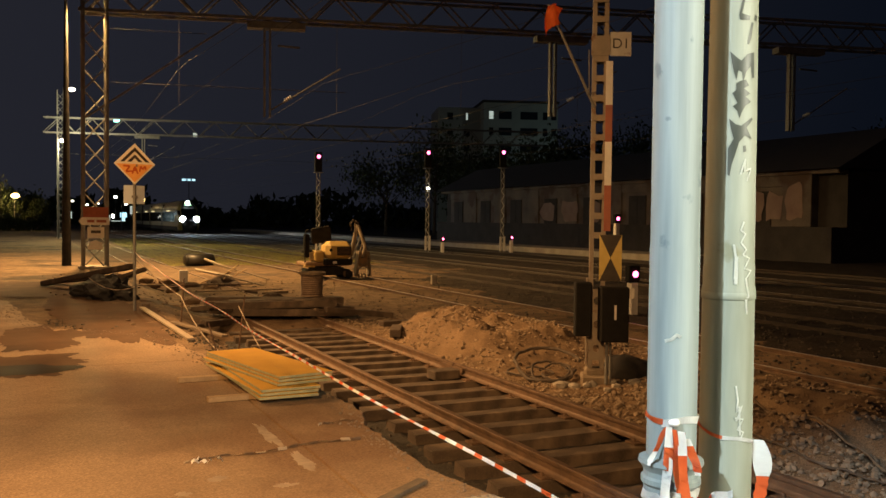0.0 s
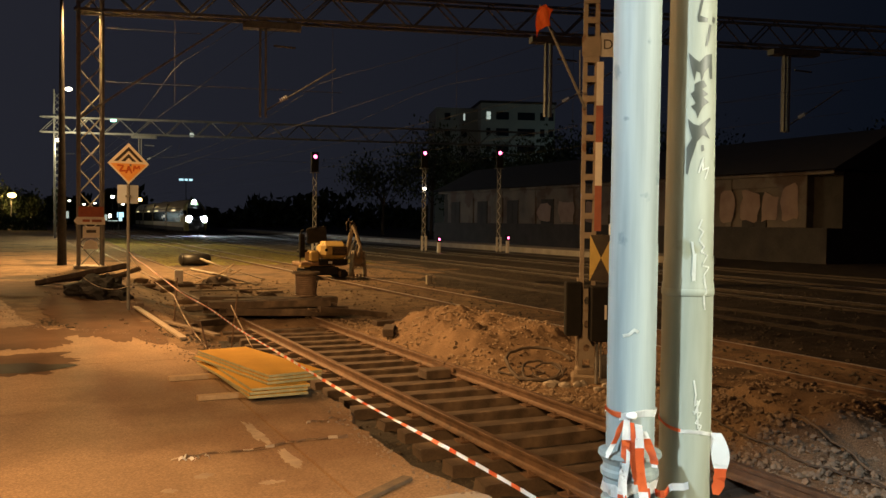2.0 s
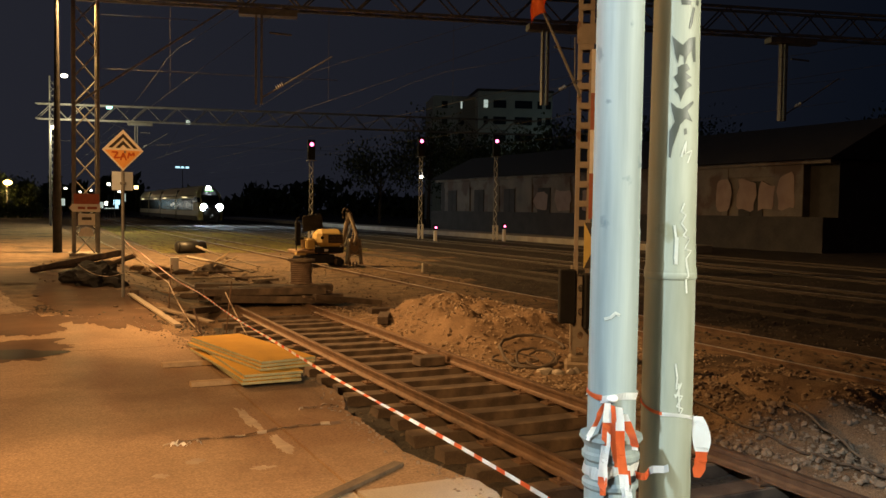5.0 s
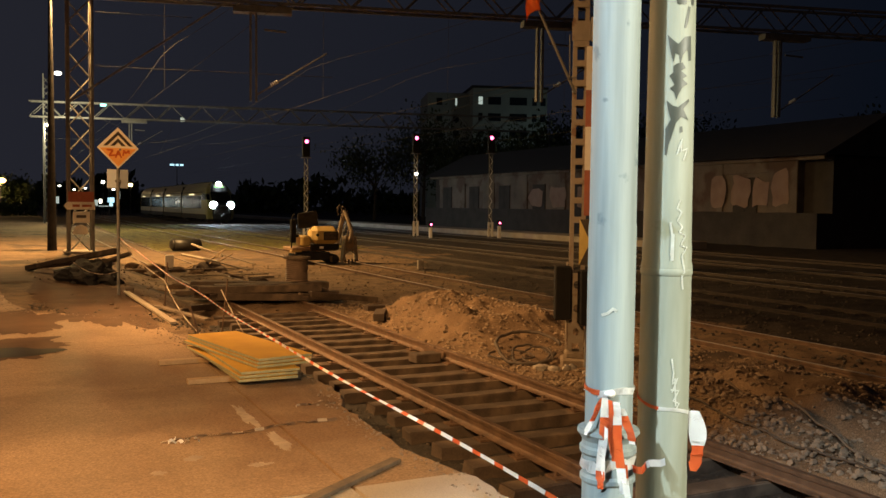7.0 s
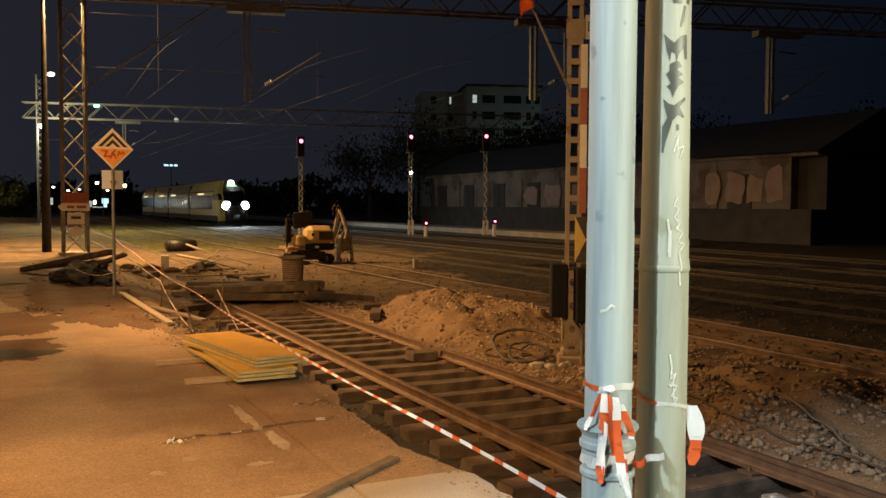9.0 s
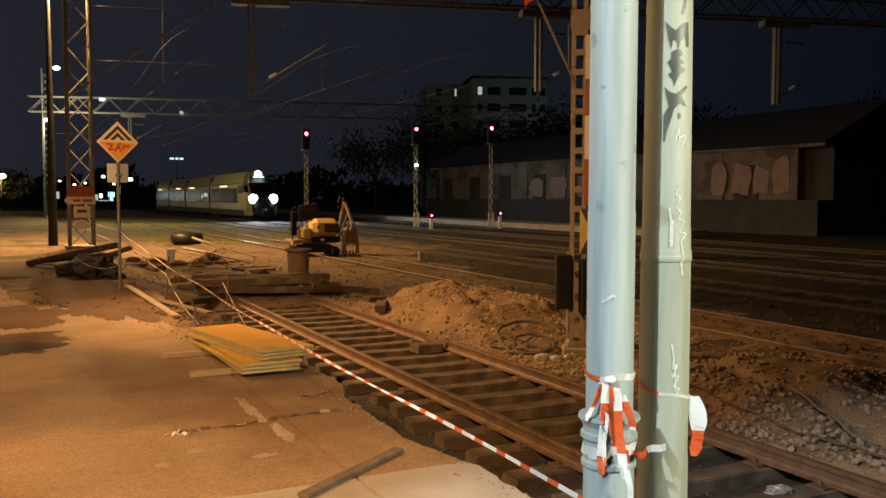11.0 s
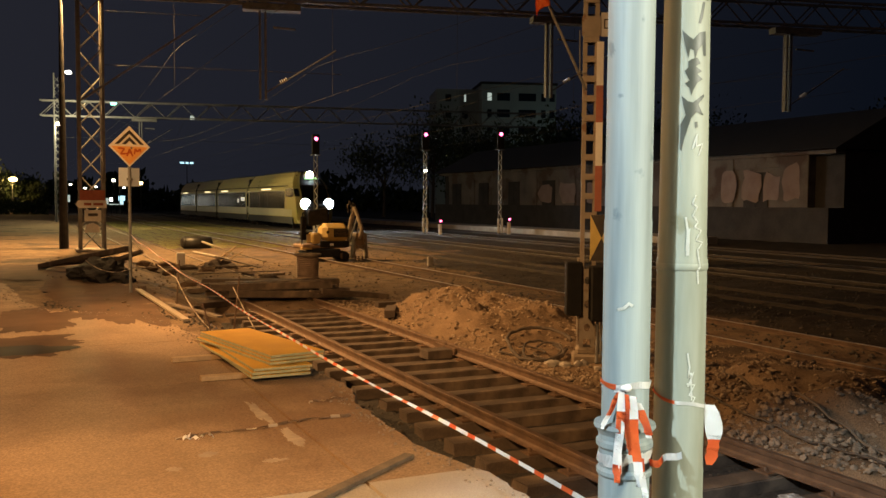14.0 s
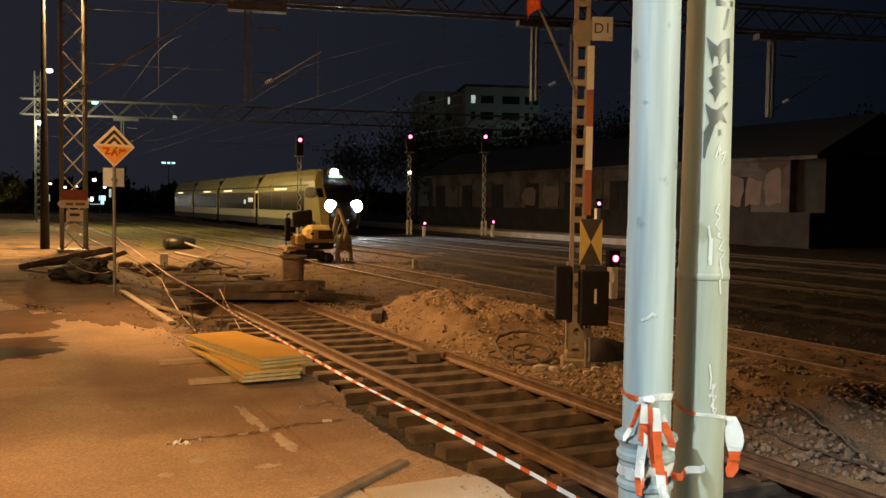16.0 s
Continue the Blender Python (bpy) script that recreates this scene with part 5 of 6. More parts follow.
# ---- small excavator ----
def excavator():
    t = thing("mini_excavator", pose(5.05, 30.2, -0.06, 0, 0, 0), "small yellow excavator standing on the second track", "excavator")
    for x in (-0.7, 0.62):
        tr = part("crawler_track", boxes(((x - 0.13, -0.8, 0), (x + 0.13, 0.8, 0.34)), bevel=0.11), M_TARP, t, "dark rubber crawler track")
        for y in (-0.58, 0.58):
            bm = bmesh.new()
            rod(bm, (x - 0.15, y, 0.17), (x + 0.15, y, 0.17), 0.11, 0.11, 12)
            part("sprocket", bm, M_MACHBROWN, tr)
    part("undercarriage", boxes(((-0.57, -0.45, 0.12), (0.5, 0.45, 0.42)), bevel=0.03), M_TARP, t)
    part("deck", boxes(((-0.95, -0.5, 0.46), (0.72, 0.75, 0.6)), bevel=0.03), M_MACHBROWN, t)
    hood = boxes(((-0.25, -0.75, 0.72), (0.78, 0.1, 1.36)), bevel=0.16)
    for v in hood.verts:
        k = max(0.0, v.co.z - 1.0) / 0.36
        v.co.x = 0.265 + (v.co.x - 0.265) * (1 - 0.1 * k)
        v.co.y += 0.1 * k
    h = part("engine_hood", hood, M_DIGGER, t, "rounded yellow engine cover")
    g = part("grille", boxes(((0.14, -0.785, 0.86), (0.68, -0.74, 1.16)), bevel=0.012), M_BLACK, h, "black grille")
    for k in range(5):
        z = 0.9 + 0.05 * k
        part("grille_bar", boxes(((0.16, -0.793, z), (0.66, -0.785, z + 0.012))), M_MACHBROWN, g)
    bm = bmesh.new()
    rod(bm, (-0.09, -0.77, 1.05), (-0.09, -0.735, 1.05), 0.055, 0.055, 14)
    part("round_cap", bm, M_BLACK, h)
    part("bumper", boxes(((-0.3, -0.72, 0.5), (0.74, -0.5, 0.72)), bevel=0.02), M_BLACK, t, "dark bumper under the cover")
    part("small_plate", boxes(((0.0, -0.735, 0.56), (0.14, -0.72, 0.64))), M_WHITE, t, "small pale plate")
    part("side_cover", boxes(((-0.62, -0.55, 0.62), (-0.27, 0.2, 1.02)), bevel=0.06), M_DIGGER, t, "yellow side cover")
    part("step", boxes(((-0.98, -0.5, 0.42), (-0.6, -0.3, 0.5)), bevel=0.01), M_DIGGER, t)
    part("seat", boxes(((-0.9, -0.1, 0.95), (-0.55, 0.35, 1.05)), ((-0.92, -0.22, 0.75), (-0.72, -0.05, 1.62)), bevel=0.04), M_BLACK, t, "black seat")
    for x, y in ((-0.94, -0.35), (-0.72, 0.4)):
        bm = bmesh.new()
        rod(bm, (x, y, 0.58), (x + 0.03, y, 1.72), 0.025, 0.022, 8)
        rod(bm, (x + 0.03, y, 1.72), (x + 0.12, y, 1.76), 0.03, 0.03, 8)
        part("control_lever", bm, M_BLACK, t)
    panel = boxes(((-0.4, -0.03, -0.3), (0.36, 0.03, 0.3)), bevel=0.05)
    bmesh.ops.transform(panel, matrix=pose(-0.14, 0.2, 1.58, 14, -9, 0), verts=panel.verts[:])
    part("rear_panel", panel, M_TARP, t, "dark tilted backrest panel")
    part("boom", rods([((1.0, 0.3, 0.5), (1.13, 0.15, 1.5)), ((1.13, 0.15, 1.5), (1.2, -0.05, 1.95))], 0.085, 10), M_DUSTY, t, "muddy folded boom")
    part("dipper_arm", rods([((1.2, -0.05, 1.92), (1.34, -0.4, 1.15)), ((1.34, -0.4, 1.15), (1.24, -0.45, 0.75))], 0.07, 10), M_DUSTY, t)
    part("cylinder", rods([((1.05, 0.1, 0.7), (1.27, -0.15, 1.6))], 0.035, 8), M_GALV, t)
    for x0, x1 in ((1.0, 1.07), (1.46, 1.53)):
        bm = boxes(((x0, -0.56, 0.08), (x1, -0.22, 1.0)), bevel=0.015)
        for v in bm.verts:
            v.co.x = 1.26 + (v.co.x - 1.26) * (1.15 - 0.42 * max(0.0, v.co.z - 0.2))
            v.co.y += 0.12 * math.sin(3 * v.co.z)
        part("bucket_side", bm, M_DUSTY, t, "worn bucket cheek plate")
    bm = boxes(((1.06, -0.33, 0.42), (1.47, -0.26, 1.0)), bevel=0.02)
    for v in bm.verts:
        v.co.x = 1.26 + (v.co.x - 1.26) * (1.12 - 0.4 * (v.co.z - 0.3))
    part("bucket_back", bm, M_MACHBROWN, t, "muddy bucket back")
    part("bucket_linkage", rods([((0.95, -0.45, 0.05), (1.2, -0.45, 1.3)), ((1.58, -0.45, 0.05), (1.32, -0.45, 1.3)), ((0.99, -0.45, 0.3), (1.5, -0.45, 0.62)), ((1.52, -0.45, 0.3), (1.02, -0.45, 0.62))], 0.024, 6), M_DUSTY, t)
    for k in range(4):
        part("bucket_tooth", boxes(((1.02 + 0.13 * k, -0.6, 0.0), (1.07 + 0.13 * k, -0.5, 0.16)), bevel=0.008), M_RUST, t)
    for k in range(2):
        part("hose", tube([(0.98 + 0.14 * k, 0.1, 1.75), (0.95 + 0.16 * k, 0.08, 2.0), (1.02 + 0.14 * k, 0.05, 2.16 - 0.06 * k), (1.1 + 0.12 * k, 0.05, 2.04), (1.18 + 0.1 * k, 0.02, 1.85)], 0.03), M_RUBBER, t)


excavator()


# ---- signals ----
def signal(x, y, h, label):
    t = thing("signal_mast", (x, y, -0.1), label, "railway signal", "red-lit signals")
    bm = bmesh.new()
    for s in (-0.11, 0.11):
        box(bm, (s - 0.025, -0.03, 0), (s + 0.025, 0.03, h - 1.0))
    part("leg", bm, M_GALV, t)
    bm = bmesh.new()
    z, k = 0.2, 0
    while z < h - 1.4:
        rod(bm, (-0.11, -0.035, z), (0.11, -0.035, z + 0.34), 0.022, 0.022, 5)
        rod(bm, (0.11, -0.035, z + 0.34), (-0.11, -0.035, z + 0.68), 0.022, 0.022, 5)
        z += 0.68
    part("lacing", bm, M_WHITE, t, "white-painted lacing")
    part("white_panel", boxes(((-0.22, -0.08, 0.15), (-0.08, -0.05, 1.15))), M_WHITE, t)
    part("white_panel", boxes(((0.08, -0.08, 0.15), (0.22, -0.08 + 0.03, 1.15))), M_WHITE, t)
    part("signal_head", boxes(((-0.24, -0.1, h - 1.0), (0.24, 0.12, h + 0.3)), bevel=0.03), M_BLACK, t, "black signal head")
    for k, dz in enumerate((0.0, -0.32, -0.64)):
        bm = bmesh.new()
        rod(bm, (0, -0.13, h + dz), (0, -0.1, h + dz), 0.12 if k == 0 else 0.09, 0.12 if k == 0 else 0.09, 18)
        part("lens", bm, M_REDLIGHT if k == 0 else M_BLACK, t, "lit red lens" if k == 0 else "dark lens")
    part("platform_step", boxes(((-0.3, -0.2, h - 1.08), (0.3, 0.2, h - 1.04))), M_GALV, t)
    return t


for sx, sy, sh, w in ((12.5, 55.4, 6.35, "tall signal mast with a red light, beside the main track"), (20.0, 54.4, 6.85, "tall white-laced signal mast showing red"), (24.5, 51.9, 6.9, "tall white-laced signal mast showing red")):
    sg = signal(sx, sy, sh, w)
    if sx == 20.0:
        part("white_lens", lathe([(0.10, 4.32), (0.12, 4.4), (0.10, 4.48)], 12, (0, -0.08)), M_WHITELAMP, sg, "small lit white lens")


def dwarf(x, y, h):
    t = thing("dwarf_signal", (x, y, -0.1), "low dwarf signal with a small red light", "railway signal", "dwarf signals")
    part("post", boxes(((-0.1, -0.1, 0), (0.1, 0.1, h - 0.2)), bevel=0.02), M_WHITE, t)
    part("head", boxes(((-0.16, -0.1, h - 0.2), (0.16, 0.1, h + 0.2)), bevel=0.03), M_BLACK, t)
    bm = bmesh.new()
    rod(bm, (0, -0.12, h), (0, -0.09, h), 0.075, 0.075, 14)
    part("lens", bm, M_REDLIGHT, t, "lit red lens")


for dx, dy, dh in ((20.6, 53.2, 0.95), (25.0, 51.5, 1.1), (7.97, 15.9, 0.98), (17.6, 29.6, 2.35)):
    dwarf(dx, dy, dh)


# ---- gantries and wires ----
def lattice_mast(x, y, z0, h, w, label, r=0.05):
    t = thing("lattice_mast", (x, y, z0), label, "mast", "gantry masts")
    for a, b in ((-1, -1), (1, -1), (1, 1), (-1, 1)):
        k = w / 2
        part("leg", boxes(((a * k - r, b * k - r, 0), (a * k + r, b * k + r, h))), M_GALV, t)
    z, s = 0.0, 1
    step = w * 1.15
    while z < h - step:
        k = w / 2
        for p, q in (((-k, -k), (k, -k)), ((k, -k), (k, k)), ((k, k), (-k, k)), ((-k, k), (-k, -k))):
            if s > 0:
                p, q = q, p
            part("brace", rods([((p[0], p[1], z), (q[0], q[1], z + step))], r * 0.55, 4), M_GALV, t)
        z, s = z + step, -s
    part("footing", boxes(((-w * 0.7, -w * 0.7, -0.3), (w * 0.7, w * 0.7, 0.12)), bevel=0.03), M_CORE, t)
    return t


def truss(p, q, depth, label, drops=()):
    p, q = Vector(p), Vector(q)
    d = q - p
    length = d.length
    t = thing("gantry_beam", Matrix.Translation(p) @ d.to_track_quat("X", "Z").to_matrix().to_4x4(), label, "gantry", "overhead gantries")
    for y in (-0.35, 0.35):
        for z in (0, depth):
            part("chord", boxes(((0, y - 0.05, z - 0.05), (length, y + 0.05, z + 0.05))), M_GALV, t)
    x, s = 0.0, 0
    while x < length - depth:
        for y in (-0.35, 0.35):
            part("web_bar", rods([((x, y, depth * s), (x + depth, y, depth * (1 - s)))], 0.035, 4), M_GALV, t)
        part("web_bar", rods([((x, -0.35, 0), (x + depth, 0.35, 0))], 0.03, 4), M_GALV, t)
        x, s = x + depth, 1 - s
    for x, low in drops:
        dr = part("drop_tube", boxes(((x - 0.42, -0.12, -low - 0.18), (x - 0.34, 0.12, -0.05)), ((x - 0.22, -0.12, -low - 0.18), (x - 0.14, 0.12, -0.05))), M_GALV, t)
        part("cross_plate", boxes(((x - 1.0, -0.25, -0.32), (x + 1.1, 0.25, -0.08))), M_GALV, dr)
        bm = bmesh.new()
        rod(bm, (x - 0.2, 0, -low + 0.05), (x + 2.4, 0.1, -low + 1.7), 0.03, 0.03, 6)
        rod(bm, (x + 0.1, 0, -0.9), (x + 0.9, 0, -0.95), 0.04, 0.04, 6)
        part("cantilever_arm", bm, M_GALV, dr)
        bm = bmesh.new()
        for k in range(4):
            rod(bm, (x + 0.35 + k * 0.07, 0, -low + 0.45 + k * 0.04), (x + 0.37 + k * 0.07, 0, -low + 0.46 + k * 0.04), 0.075, 0.075, 10)
        part("insulator", bm, M_WHITE, dr)
    return t


lm = lattice_mast(-2.75, 32.75, PLAT - 0.03, 11.2, 0.78, "tall lattice steel gantry mast with plates on it")
ap = part("arrow_plate", plate([(-0.58, 1.7), (-0.46, 1.57), (0.46, 1.57), (0.46, 1.84), (-0.46, 1.84)], 0.02, facing(0, -0.50, 0, 6)), M_WHITE, lm, "pale arrow-shaped plate with red bars")
part("bar", boxes(((-0.3, -0.53, 1.66), (-0.05, -0.515, 1.75)), ((0.02, -0.53, 1.66), (0.34, -0.515, 1.75))), M_RED, ap)
part("warning_plate", plate(rect(-0.42, 1.83, 0.42, 2.2), 0.02, facing(0, -0.49, 0, 6)), M_RED, lm, "red-brown plate")
pl = part("number_plate", plate(rect(-0.28, 1.1, 0.28, 1.5), 0.02, facing(0, -0.48, 0, 6)), M_WHITE, lm, "pale plate with dark bars")
part("bar", boxes(((-0.16, -0.5, 1.28), (0.16, -0.49, 1.38))), M_SIGNB, pl)
part("number_plate", plate([(-0.3, 0.7), (0.25, 0.7), (0.2, 0.95), (0.0, 1.05), (-0.2, 0.98)], 0.02, facing(0, -0.48, 0, 6)), M_WHITE, lm, "pale bent plate")
truss((-3.2, 32.9, 9.35), (31.0, 24.2, 9.45), 1.0, "dark lattice gantry beam spanning the tracks", ((6.75, 3.35), (17.7, 3.0), (28.0, 3.3)))
lattice_mast(31.0, 24.2, -0.1, 11.0, 0.78, "tall lattice steel gantry mast in the dark")
bm = bmesh.new()
rod(bm, (-3.1, 32.35, 5.55), (2.1, 31.3, 9.35), 0.04, 0.035, 6)
tagged(part("stay_rod", bm, M_GALV), "slanting steel stay between mast and gantry", "stay")

lattice_mast(-2.3, 83.0, PLAT - 0.05, 12.9, 0.5, "far lattice gantry mast lit yellow")
truss((-3.6, 83.0, 9.4), (40.0, 72.0, 9.4), 1.3, "far lattice gantry beam lit yellow on its underside", ((8.5, 2.6),))
dp = thing("tall_pole", (-3.6, 35.0, PLAT - 0.06), "tall dark timber lamp post with a sodium lantern", "lamp post")
bm = bmesh.new()
rod(bm, (0, 0, 0), (0, 0, 10.2), 0.17, 0.055, 14)
part("shaft", bm, M_TARP, dp)
bm = bmesh.new()
rod(bm, (0, 0, 10.15), (0.6, -0.05, 10.3), 0.03, 0.03, 8)
part("arm", bm, M_GALV, dp)
bm = bmesh.new()
bmesh.ops.create_uvsphere(bm, u_segments=14, v_segments=8, radius=0.14)
for v in bm.verts:
    v.co = Vector((0.7 + v.co.x * 1.8, -0.05 + v.co.y, 10.3 + v.co.z * 0.6))
part("lantern", bm, M_STREET, dp, "glowing sodium lantern", True)


def street_light(x, y, h, material, r, arm=0.7, base=0.0):
    t = thing("street_lamp", (x, y, base), "lit street lamp on a thin post", "street lamp", "distant street lamps")
    bm = bmesh.new()
    rod(bm, (-arm, 0, 0), (-arm, 0, h + 0.15), 0.07, 0.05, 8)
    rod(bm, (-arm, 0, h + 0.1), (0, 0, h + 0.15), 0.04, 0.04, 6)
    part("post", bm, M_GALV, t)
    bm = bmesh.new()
    bmesh.ops.create_uvsphere(bm, u_segments=14, v_segments=8, radius=r)
    for v in bm.verts:
        v.co = Vector((v.co.x * 1.35, v.co.y, v.co.z * 0.8 + h))
    part("lantern", bm, material, t, "glowing lantern", True)


street_light(-1.35, 83.4, 13.3, M_WHITELAMP, 0.22)
street_light(-2.3, 79.0, 8.43, M_WHITELAMP, 0.18, 0.3)
street_light(-6.42, 130.0, 4.85, M_STREET, 0.42, 0.1)
for lx, ly, lz in ((1.5, 150, 4.6), (4.2, 160, 4.2), (6.6, 170, 4.6), (9.5, 150, 4.2), (11.6, 170, 5.0)):
    street_light(lx, ly, lz, M_WHITELAMP, 0.17)


def small_light(x, y, z, w, h, material, label, post=True):
    ob = part("distant_light", boxes(((x - w / 2, y, z - h / 2), (x + w / 2, y + 0.1, z + h / 2)), bevel=0.02), material)
    tagged(ob, label, "light", "small far lights")
    if post:
        bm = bmesh.new()
        rod(bm, (x, y + 0.2, 0), (x, y + 0.2, z), 0.06, 0.06, 6)
        part("post", bm, M_WIRE, ob)


small_light(2.2, 81.5, 10.62, 0.5, 0.32, M_TEAL, "small teal signal light on the far gantry", False)
small_light(8.6, 79.6, 9.5, 0.35, 0.35, M_WINLIT, "small pale light on the far gantry", False)
small_light(-8.6, 110, 9.4, 0.4, 0.4, M_WHITELAMP, "small far white light")
for lx, lw in ((20.2, 0.75), (21.05, 0.5), (21.85, 0.6)):
    small_light(lx, 160, 8.9, lw, 0.32, M_BLUEWIN, "pale blue lit sign letter far off", lx == 21.05)
small_light(6.8, 150, 2.1, 0.6, 0.8, M_WINLIT, "bright lit window far down the line")
small_light(4.0, 150, 2.2, 0.7, 0.6, M_WHITELAMP, "bright lit window far down the line")
for lx, lz, lw, lh, lm2 in ((1.2, 2.4, 0.5, 1.1, M_WINLIT), (5.6, 2.5, 0.5, 0.7, M_WHITELAMP), (6.5, 1.7, 1.3, 0.35, M_WINLIT), (7.6, 2.3, 0.4, 0.6, M_WHITELAMP), (9.2, 2.5, 1.0, 0.8, M_BLUEWIN), (9.2, 1.8, 0.5, 0.5, M_BLUEWIN), (10.4, 3.3, 0.35, 1.3, M_WINLIT), (8.0, 5.4, 0.5, 0.4, M_WHITELAMP), (12.2, 5.0, 0.6, 0.5, M_STREET), (3.6, 1.7, 1.0, 0.35, M_WINLIT), (8.4, 1.5, 2.2, 0.12, M_WINLIT)):
    small_light(lx, 151.0, lz, lw, lh, lm2, "small bright light far down the line")


def wires():
    for x, z, y0, y1 in ((0.1, 6.2, 8, 120), (5.65, 6.1, 6, 140), (10.3, 6.2, 20, 160), (14.9, 5.9, 10, 240), (20.2, 5.9, 20, 240)):
        t = thing("overhead_wire", (0, 0, 0), "thin overhead contact and carrier wires", "overhead wire", "overhead wires")
        part("contact_wire", rods([((x, y0, z), (x, y1, z))], 0.006, 5), M_WIRE, t)
        pts = []
        n = 40
        for i in range(n + 1):
            y = y0 + (y1 - y0) * i / n
            pts.append((x, y, z + 0.5 + 0.9 * (((y - 32) % 50) / 25 - 1) ** 2))
        yg = 32.9 - (x + 3.2) * 0.2544 + 0.362
        part("hanger", rods([((x, yg, z), (x, yg, 9.4))], 0.006, 5), M_WIRE, t)
        part("carrier_wire", tube(pts, 0.006, 5), M_WIRE, t)
    t = thing("cross_wire", (0, 0, 0), "thin dark cross-span wires over the tracks", "overhead wire", "overhead wires")
    for p, q in (((-2.4, 32.7, 6.9), (6.0, 31.0, 6.9)), ((-2.4, 32.7, 8.8), (1.0, 32.0, 8.8)), ((-2.4, 83, 7.6), (22, 78, 7.4)), ((2.0, 82, 9.4), (6.5, 81, 7.6)), ((8.0, 80.5, 9.2), (6.8, 80.5, 6.6))):
        part("span_wire", rods([(p, q)], 0.012, 5), M_WIRE, t)


wires()


# ---- buildings and trees ----
def tower_block():
    t = thing("apartment_block", pose(68.7, 129.6, 0.35, 0, 0, -18), "pale grey apartment block, dark but for a lit window", "building")
    part("wall", boxes(((-4.2, 0, 0), (8.6, 14, 21.8))), M_FACADE, t)
    part("wing", boxes(((-11.5, 3.0, 0), (-4.21, 14, 21.2))), M_FACADE, t, "set-back darker wing")
    part("roof", boxes(((-4.4, -0.2, 21.8), (8.8, 14.2, 22.2))), M_ROOF, t)
    for fl in range(7):
        z = 19.7 - fl * 2.75
        for x, w in ((-2.9, 0.7), (-0.5, 2.2), (3.6, 3.0), (6.4, 0.8), (7.9, 0.9)):
            lit = fl == 0 and x == -2.9
            o = part("window", boxes(((x - w / 2, -0.03, z - 0.65), (x + w / 2, 0.0, z + 0.65))), M_WINLIT if lit else M_PANE, t, "lit window" if lit else "")
            part("sill", boxes(((x - w / 2 - 0.1, -0.15, z - 0.75), (x + w / 2 + 0.1, 0.0, z - 0.66))), M_FACADE, o)
        for x in (-9.5, -6.6):
            w = 0.14 if fl == 0 and x == -6.6 else 0.5
            o = part("window", boxes(((x - w, 2.97, z - 0.6), (x + w, 3.0, z + 0.6))), M_WINLIT if w < 0.2 else M_PANE, t)


tower_block()


def goods_shed():
    t = thing("goods_shed", (0, 0, 0), "long derelict plastered goods shed with faded graffiti", "building")
    x = 36.0
    part("plinth", boxes(((x - 0.6, 34, -0.2), (x + 9, 86, 1.95))), M_PLINTH, t, "sooty stone loading plinth")
    bay = 6.0
    y = 36.0
    while y < 84:
        part("pier", boxes(((x, y, 1.95), (x + 0.6, y + 2.2, 5.0)), bevel=0.03), M_PLASTER, t)
        part("panel", boxes(((x + 0.12, y + 2.2, 1.95), (x + 0.5, y + bay, 4.35))), M_PLASTER, t)
        part("lintel", boxes(((x + 0.03, y + 2.2, 4.35), (x + 0.55, y + bay, 5.0)), bevel=0.02), M_PLASTER, t)
        d = part("door", boxes(((x + 0.05, y + 3.1, 1.95), (x + 0.12, y + 5.1, 4.1))), M_PLINTH, t, "dark boarded door")
        part("door_board", boxes(((x + 0.035, y + 4.05, 1.97), (x + 0.05, y + 4.15, 4.08))), M_ROOF, d)
        y += bay
    part("cornice", boxes(((x - 0.15, 34, 5.0), (x + 0.7, 86, 5.25)), bevel=0.03), M_PLASTER, t)
    part("wall_back", boxes(((x + 0.6, 34, 1.95), (x + 9, 86, 5.2))), M_PLINTH, t)
    bm = extrude_y([(x - 0.7, 5.25), (x + 9.5, 5.25), (x + 4.5, 7.8)], 33.5, 86.5)
    part("roof", bm, M_ROOF, t)
    rng = random.Random(31)
    for gy, gz, gw, gh in ((37.2, 2.35, 1.4, 2.2), (38.8, 2.3, 1.3, 1.7), (40.4, 2.3, 1.5, 1.9), (42.3, 2.35, 1.3, 2.0), (61, 2.2, 2.4, 1.7), (64.5, 2.2, 2.2, 1.5), (57.5, 2.2, 1.6, 1.6)):
        poly = []
        for k in range(14):
            a = 2 * math.pi * k / 14
            q = 1 + rng.uniform(-0.18, 0.18)
            sx = abs(math.cos(a)) ** 0.5 * (1 if math.cos(a) > 0 else -1)
            sz = abs(math.sin(a)) ** 0.5 * (1 if math.sin(a) > 0 else -1)
            poly.append((gw / 2 * sx * q, gh / 2 + gh / 2 * sz * q))
        part("graffiti_patch", plate(poly, 0.01, pose(x - 0.02, gy, gz, 0, 0, -90)), M_GRAFF, t, "faded pinkish graffiti letter")


goods_shed()


